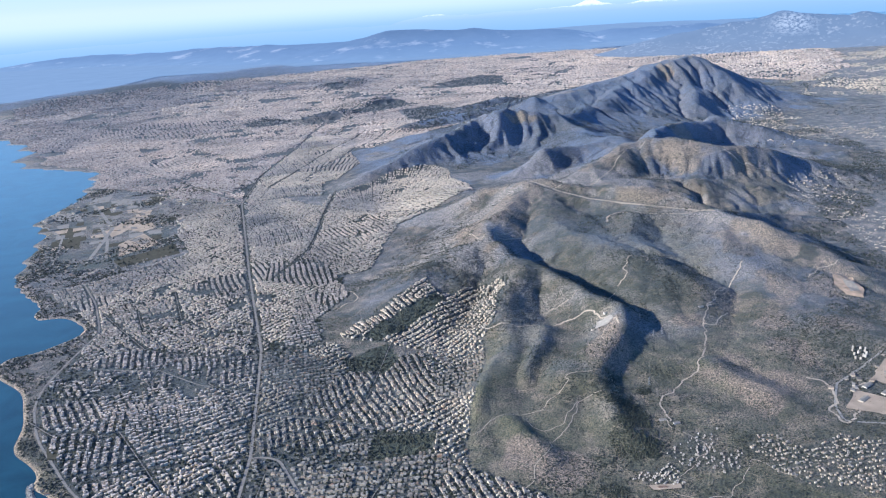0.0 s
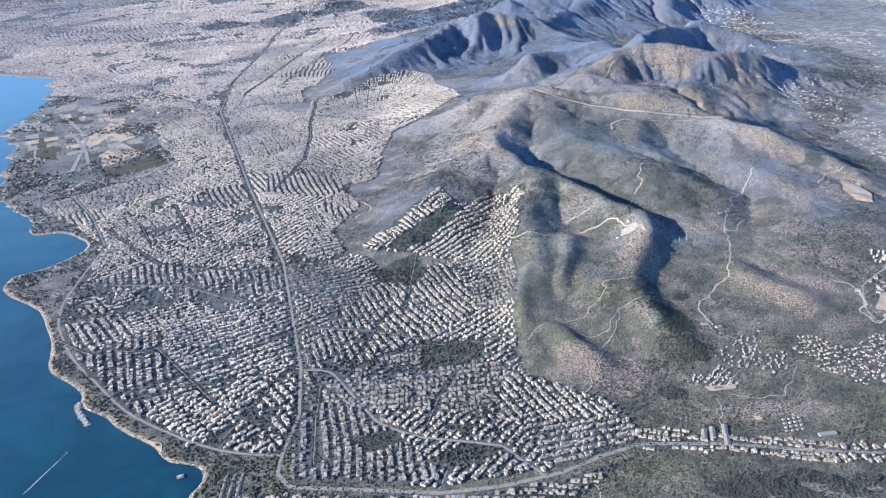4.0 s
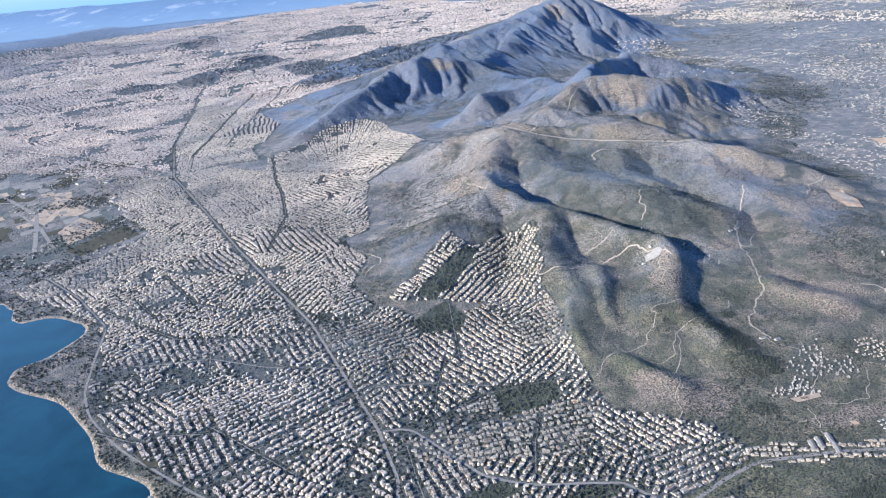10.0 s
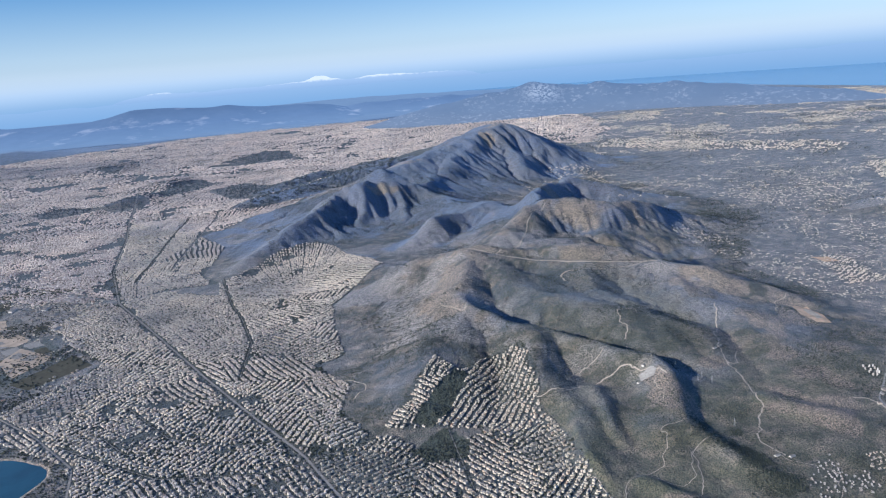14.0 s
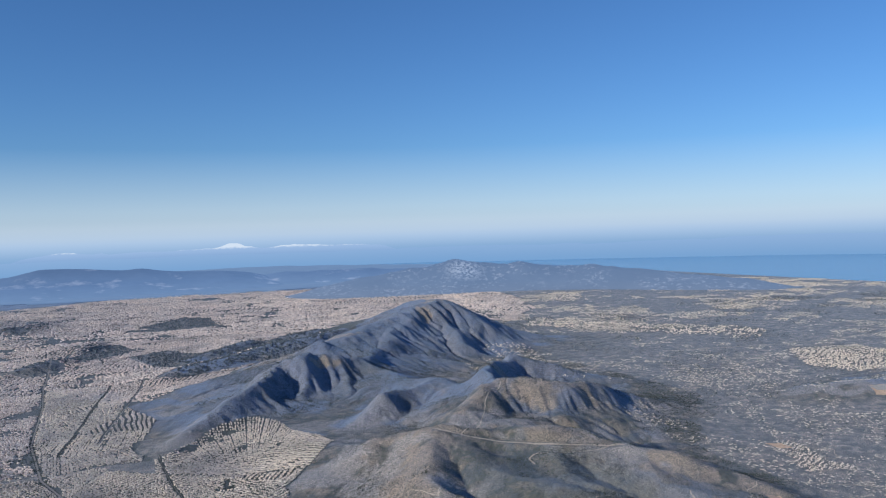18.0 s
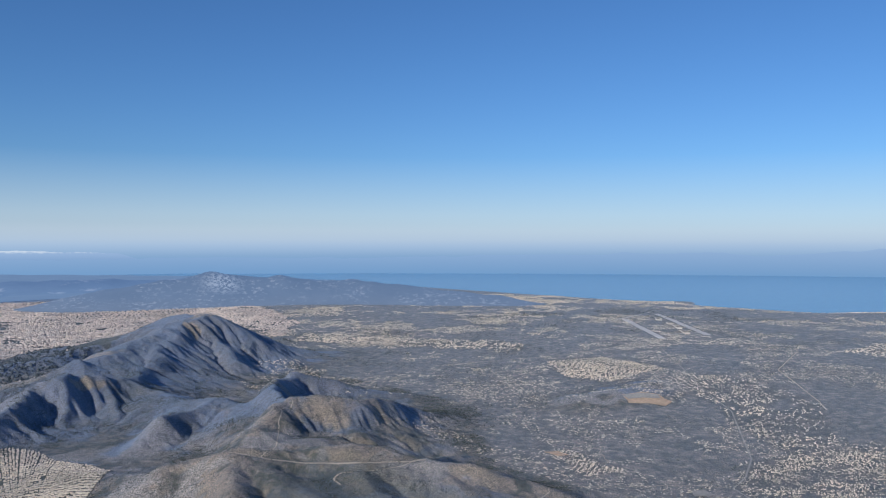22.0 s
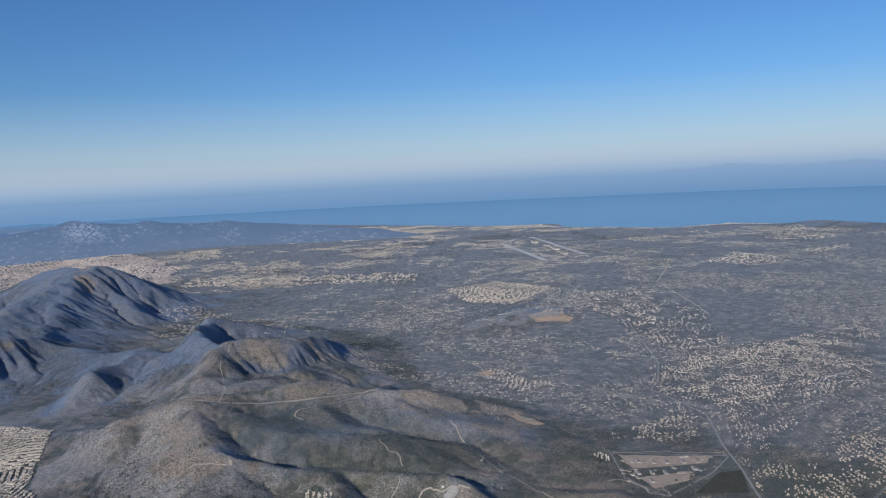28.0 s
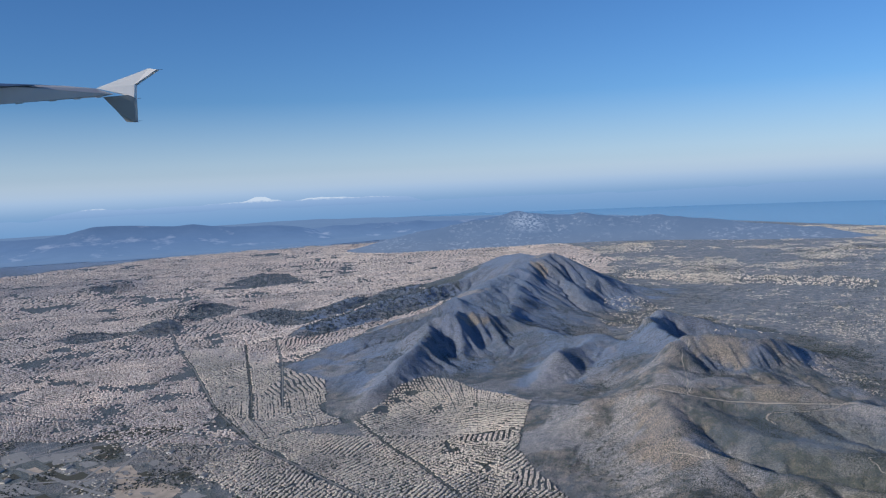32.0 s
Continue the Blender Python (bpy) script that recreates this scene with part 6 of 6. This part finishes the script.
# ---------------------------------------------------------------- at the water
def pier():
    e = bpy.data.objects.new("pier", None)
    scene.collection.objects.link(e)
    tagged(e, "curved stone breakwater reaching into the sea", "pier")
    path = [(-115.5, 172.0), (-114.8, 169.5), (-113.2, 167), (-111.4, 164.6), (-109.8, 162.4)]
    for k in range(len(path) - 1):
        (ax, ay), (bx, by) = path[k], path[k + 1]
        bm = bmesh.new()
        bm_box(bm, -0.25, math.hypot(bx - ax, by - ay) + 0.2, -0.55, 0.55, -0.8, 0.22, 0.08)
        ob = part("breakwater", bm, MAT["concrete"], e)
        ob.matrix_basis = Matrix.Translation((ax, ay, 0.004 * k)) @ Matrix.Rotation(math.atan2(by - ay, bx - ax), 4, "Z")
    dice = np.random.default_rng(3)
    for side in (-1, 1):
        bm = bmesh.new()
        for k in range(46):
            t = dice.uniform(0, 3.999)
            i, f = int(t), t - int(t)
            (ax, ay), (bx, by) = path[i], path[i + 1]
            run = math.hypot(bx - ax, by - ay)
            off, r = side * dice.uniform(0.5, 0.85), dice.uniform(0.1, 0.26)
            at = Matrix.Translation((ax + f * (bx - ax) - off * (by - ay) / run, ay + f * (by - ay) + off * (bx - ax) / run, dice.uniform(-0.05, 0.1)))
            bmesh.ops.create_icosphere(bm, subdivisions=1, radius=r, matrix=at @ Matrix.Rotation(dice.uniform(0, 6), 4, "Z") @ Matrix.Diagonal((1.3, 0.8, 0.7, 1)))
        part("rubble", bm, MAT["chalk"], e, "loose pale boulders along the breakwater")
    for k in range(7):
        t = k / 6 * 3.6
        i, f = int(t), t - int(t)
        bm = bmesh.new()
        bm_box(bm, -0.22, 0.22, -0.16, 0.16, 0.2, 0.42 + 0.04 * (k % 3))
        ob = part("hut", bm, paint, e)
        ob.matrix_basis = Matrix.Translation((path[i][0] + f * (path[i + 1][0] - path[i][0]), path[i][1] + f * (path[i + 1][1] - path[i][1]), 0)) @ Matrix.Rotation(0.4 * k, 4, "Z")


def platform():
    e = bpy.data.objects.new("bathing_platform", None)
    scene.collection.objects.link(e)
    tagged(e, "square white bathing platform off the beach", "platform")
    bm = bmesh.new()
    bm_box(bm, -0.75, 0.75, -0.6, 0.6, 0.08, 0.22, 0.03)
    part("deck", bm, MAT["concrete"], e)
    bm = bmesh.new()
    bm_box(bm, -0.3, 0.35, -0.25, 0.2, 0.22, 0.42)
    part("hut", bm, paint, e)
    for sx in (-1, 1):
        for sy in (-1, 1):
            bm = bmesh.new()
            bmesh.ops.create_cone(bm, segments=10, radius1=0.06, radius2=0.06, depth=1.2, cap_ends=True, matrix=Matrix.Translation((0.6 * sx, 0.45 * sy, -0.45)))
            part("post", bm, MAT["concrete"], e)
    e.matrix_basis = pose(-83.4, 141.7, 0, 0, 0, 20)


def motor_boat():
    e = bpy.data.objects.new("motor_boat", None)
    scene.collection.objects.link(e)
    tagged(e, "small white motor boat under way", "boat")
    bm = bmesh.new()
    ring = [(-0.3, -0.1), (0.1, -0.1), (0.35, 0), (0.1, 0.1), (-0.3, 0.1)]
    lo, hi = [bm.verts.new((x * 0.85, y * 0.7, -0.04)) for x, y in ring], [bm.verts.new((x, y, 0.08)) for x, y in ring]
    bm.faces.new(hi)
    bm.faces.new(lo[::-1])
    for k in range(5):
        bm.faces.new((lo[k], lo[(k + 1) % 5], hi[(k + 1) % 5], hi[k]))
    part("hull", bm, paint, e)
    bm = bmesh.new()
    bm_box(bm, -0.15, 0.08, -0.06, 0.06, 0.08, 0.16, 0.01)
    cabin = part("cabin", bm, paint, e)
    bm = bmesh.new()
    bm_box(bm, 0.08, 0.085, -0.045, 0.045, 0.11, 0.15)
    part("window", bm, glass_dark, cabin, "dark cabin window")
    e.matrix_basis = pose(-111.0, 152.6, 0, 0, 0, 74)


pier()
platform()
motor_boat()
foam = simple("white_foam", (0.5, 0.54, 0.57), 0.7, 3, 0.2)
v, wake_n = [], 40
for k in range(wake_n):
    t = k / (wake_n - 1)
    x, y, w = -111.1 - 3.9 * t, 152.2 - 13.4 * t, (0.05 + 0.11 * t) * min(1, 6 * (1.01 - t))
    w *= 1 + 0.2 * math.sin(k * 2.3)
    v += [(x - w, y + 0.2 * w, 0.03), (x + w, y - 0.2 * w, 0.03)]
tagged(new("boat_wake", raw_mesh("boat_wake", v, grid_faces(wake_n, 2), [foam])), "white foam wake trailing a boat", "wake", kind="structure")

# beach club terraces
put_many(shed(1.3, 0.7, 0.22, rust_roof, "low beach club pavilion by the water", "beach pavilions"), [(-88.6, 149.2, 30), (-87.2, 148.6, 30), (-87.6, 150, 30), (-111.5, 169.4, 60), (-109.4, 167.8, 20)])
put_many(shed(1.9, 0.5, 0.18, metal_roof, "row of white camp chalets under trees", "chalets"), [(-73.5 + 1.6 * i, 140 - 1.5 * j, 80) for i in range(3) for j in range(6)])


# ---------------------------------------------------------------- the aircraft's wing, seen at the end of the flight
def wing():
    white = simple("white_aircraft_paint", (0.90, 0.84, 0.75), 0.35, 30, 0.04, 0.5)
    grey = simple("grey_wing_skin", (0.62, 0.55, 0.48), 0.45, 20, 0.06, 0.5)
    dark = simple("dark_spoiler_panel", (0.10, 0.14, 0.22), 0.45, 20, 0.08, 0.5)
    e = bpy.data.objects.new("aircraft_wing", None)
    scene.collection.objects.link(e)
    tagged(e, "grey aircraft wing with a white winglet fence", "wing")

    def plate(name, outline, thick, mat, label=""):
        bm = bmesh.new()
        n = len(outline)
        a, b = [bm.verts.new((o, f, u)) for f, o, u in outline], [bm.verts.new((o + thick[1], f + thick[0], u + thick[2])) for f, o, u in outline]
        bm.faces.new(a)
        bm.faces.new(b[::-1])
        for k in range(n):
            bm.faces.new((a[k], a[(k + 1) % n], b[(k + 1) % n], b[k]))
        bmesh.ops.recalc_face_normals(bm, faces=bm.faces)
        return part(name, bm, mat, e, label)

    # axes: ahead, outboard, up
    plate("wing_skin", [(0.3018, 0.42, 0.0640), (0.3433, 0.57, 0.0815), (0.3601, 0.75, 0.1002), (0.3440, 0.752, 0.0945), (0.3543, 0.75, 0.0925), (0.3445, 0.57, 0.0685), (0.3033, 0.42, 0.0495)], (0.03, 0.0, 0.004), grey)
    plate("spoiler_panel", [(0.3010, 0.42, 0.0655), (0.3430, 0.57, 0.0832), (0.3490, 0.64, 0.0905), (0.3428, 0.57, 0.0800), (0.3012, 0.42, 0.0610)], (0.02, 0.0, 0.001), dark, "dark blue spoiler panels")
    plate("winglet", [(0.3601, 0.75, 0.1004), (0.3210, 0.779, 0.1206), (0.3137, 0.78, 0.1192), (0.3300, 0.765, 0.1040), (0.3290, 0.76, 0.0915), (0.3330, 0.757, 0.0935)], (0.0, 0.006, 0.0), white, "white upper winglet fence")
    # lower fence takes the grey skin: its darker angle put into the colour
    plate("winglet", [(0.3543, 0.75, 0.0921), (0.3330, 0.757, 0.0937), (0.3290, 0.76, 0.0915), (0.3336, 0.77, 0.0697), (0.3425, 0.77, 0.0703), (0.3470, 0.76, 0.0800)], (0.0, 0.006, 0.0), grey, "lower winglet fence with its shade painted grey")
    for t in (0.15, 0.45, 0.7, 0.95):
        p = (0.57 + 0.18 * t, 0.3445 + 0.0095 * t, 0.0683 + 0.0238 * t)
        bm = bmesh.new()
        bmesh.ops.create_cone(bm, segments=8, radius1=0.0006, radius2=0.0002, depth=0.006, cap_ends=True, matrix=Matrix.Translation(p) @ Matrix.Rotation(radians(90), 4, "X"))
        part("static_wick", bm, white, e)
    for p in ((0.780, 0.3112, 0.1190), (0.766, 0.3272, 0.1045), (0.761, 0.3262, 0.0905), (0.770, 0.3310, 0.0705)):
        bm = bmesh.new()
        bmesh.ops.create_cone(bm, segments=6, radius1=0.0003, radius2=0.0001, depth=0.007, cap_ends=True, matrix=Matrix.Translation(p) @ Matrix.Rotation(radians(90), 4, "X"))
        part("static_wick", bm, dark, e)
    e.matrix_basis = pose(-201.625, 78.546, 121.139, 0, 0, 63.8)


wing()
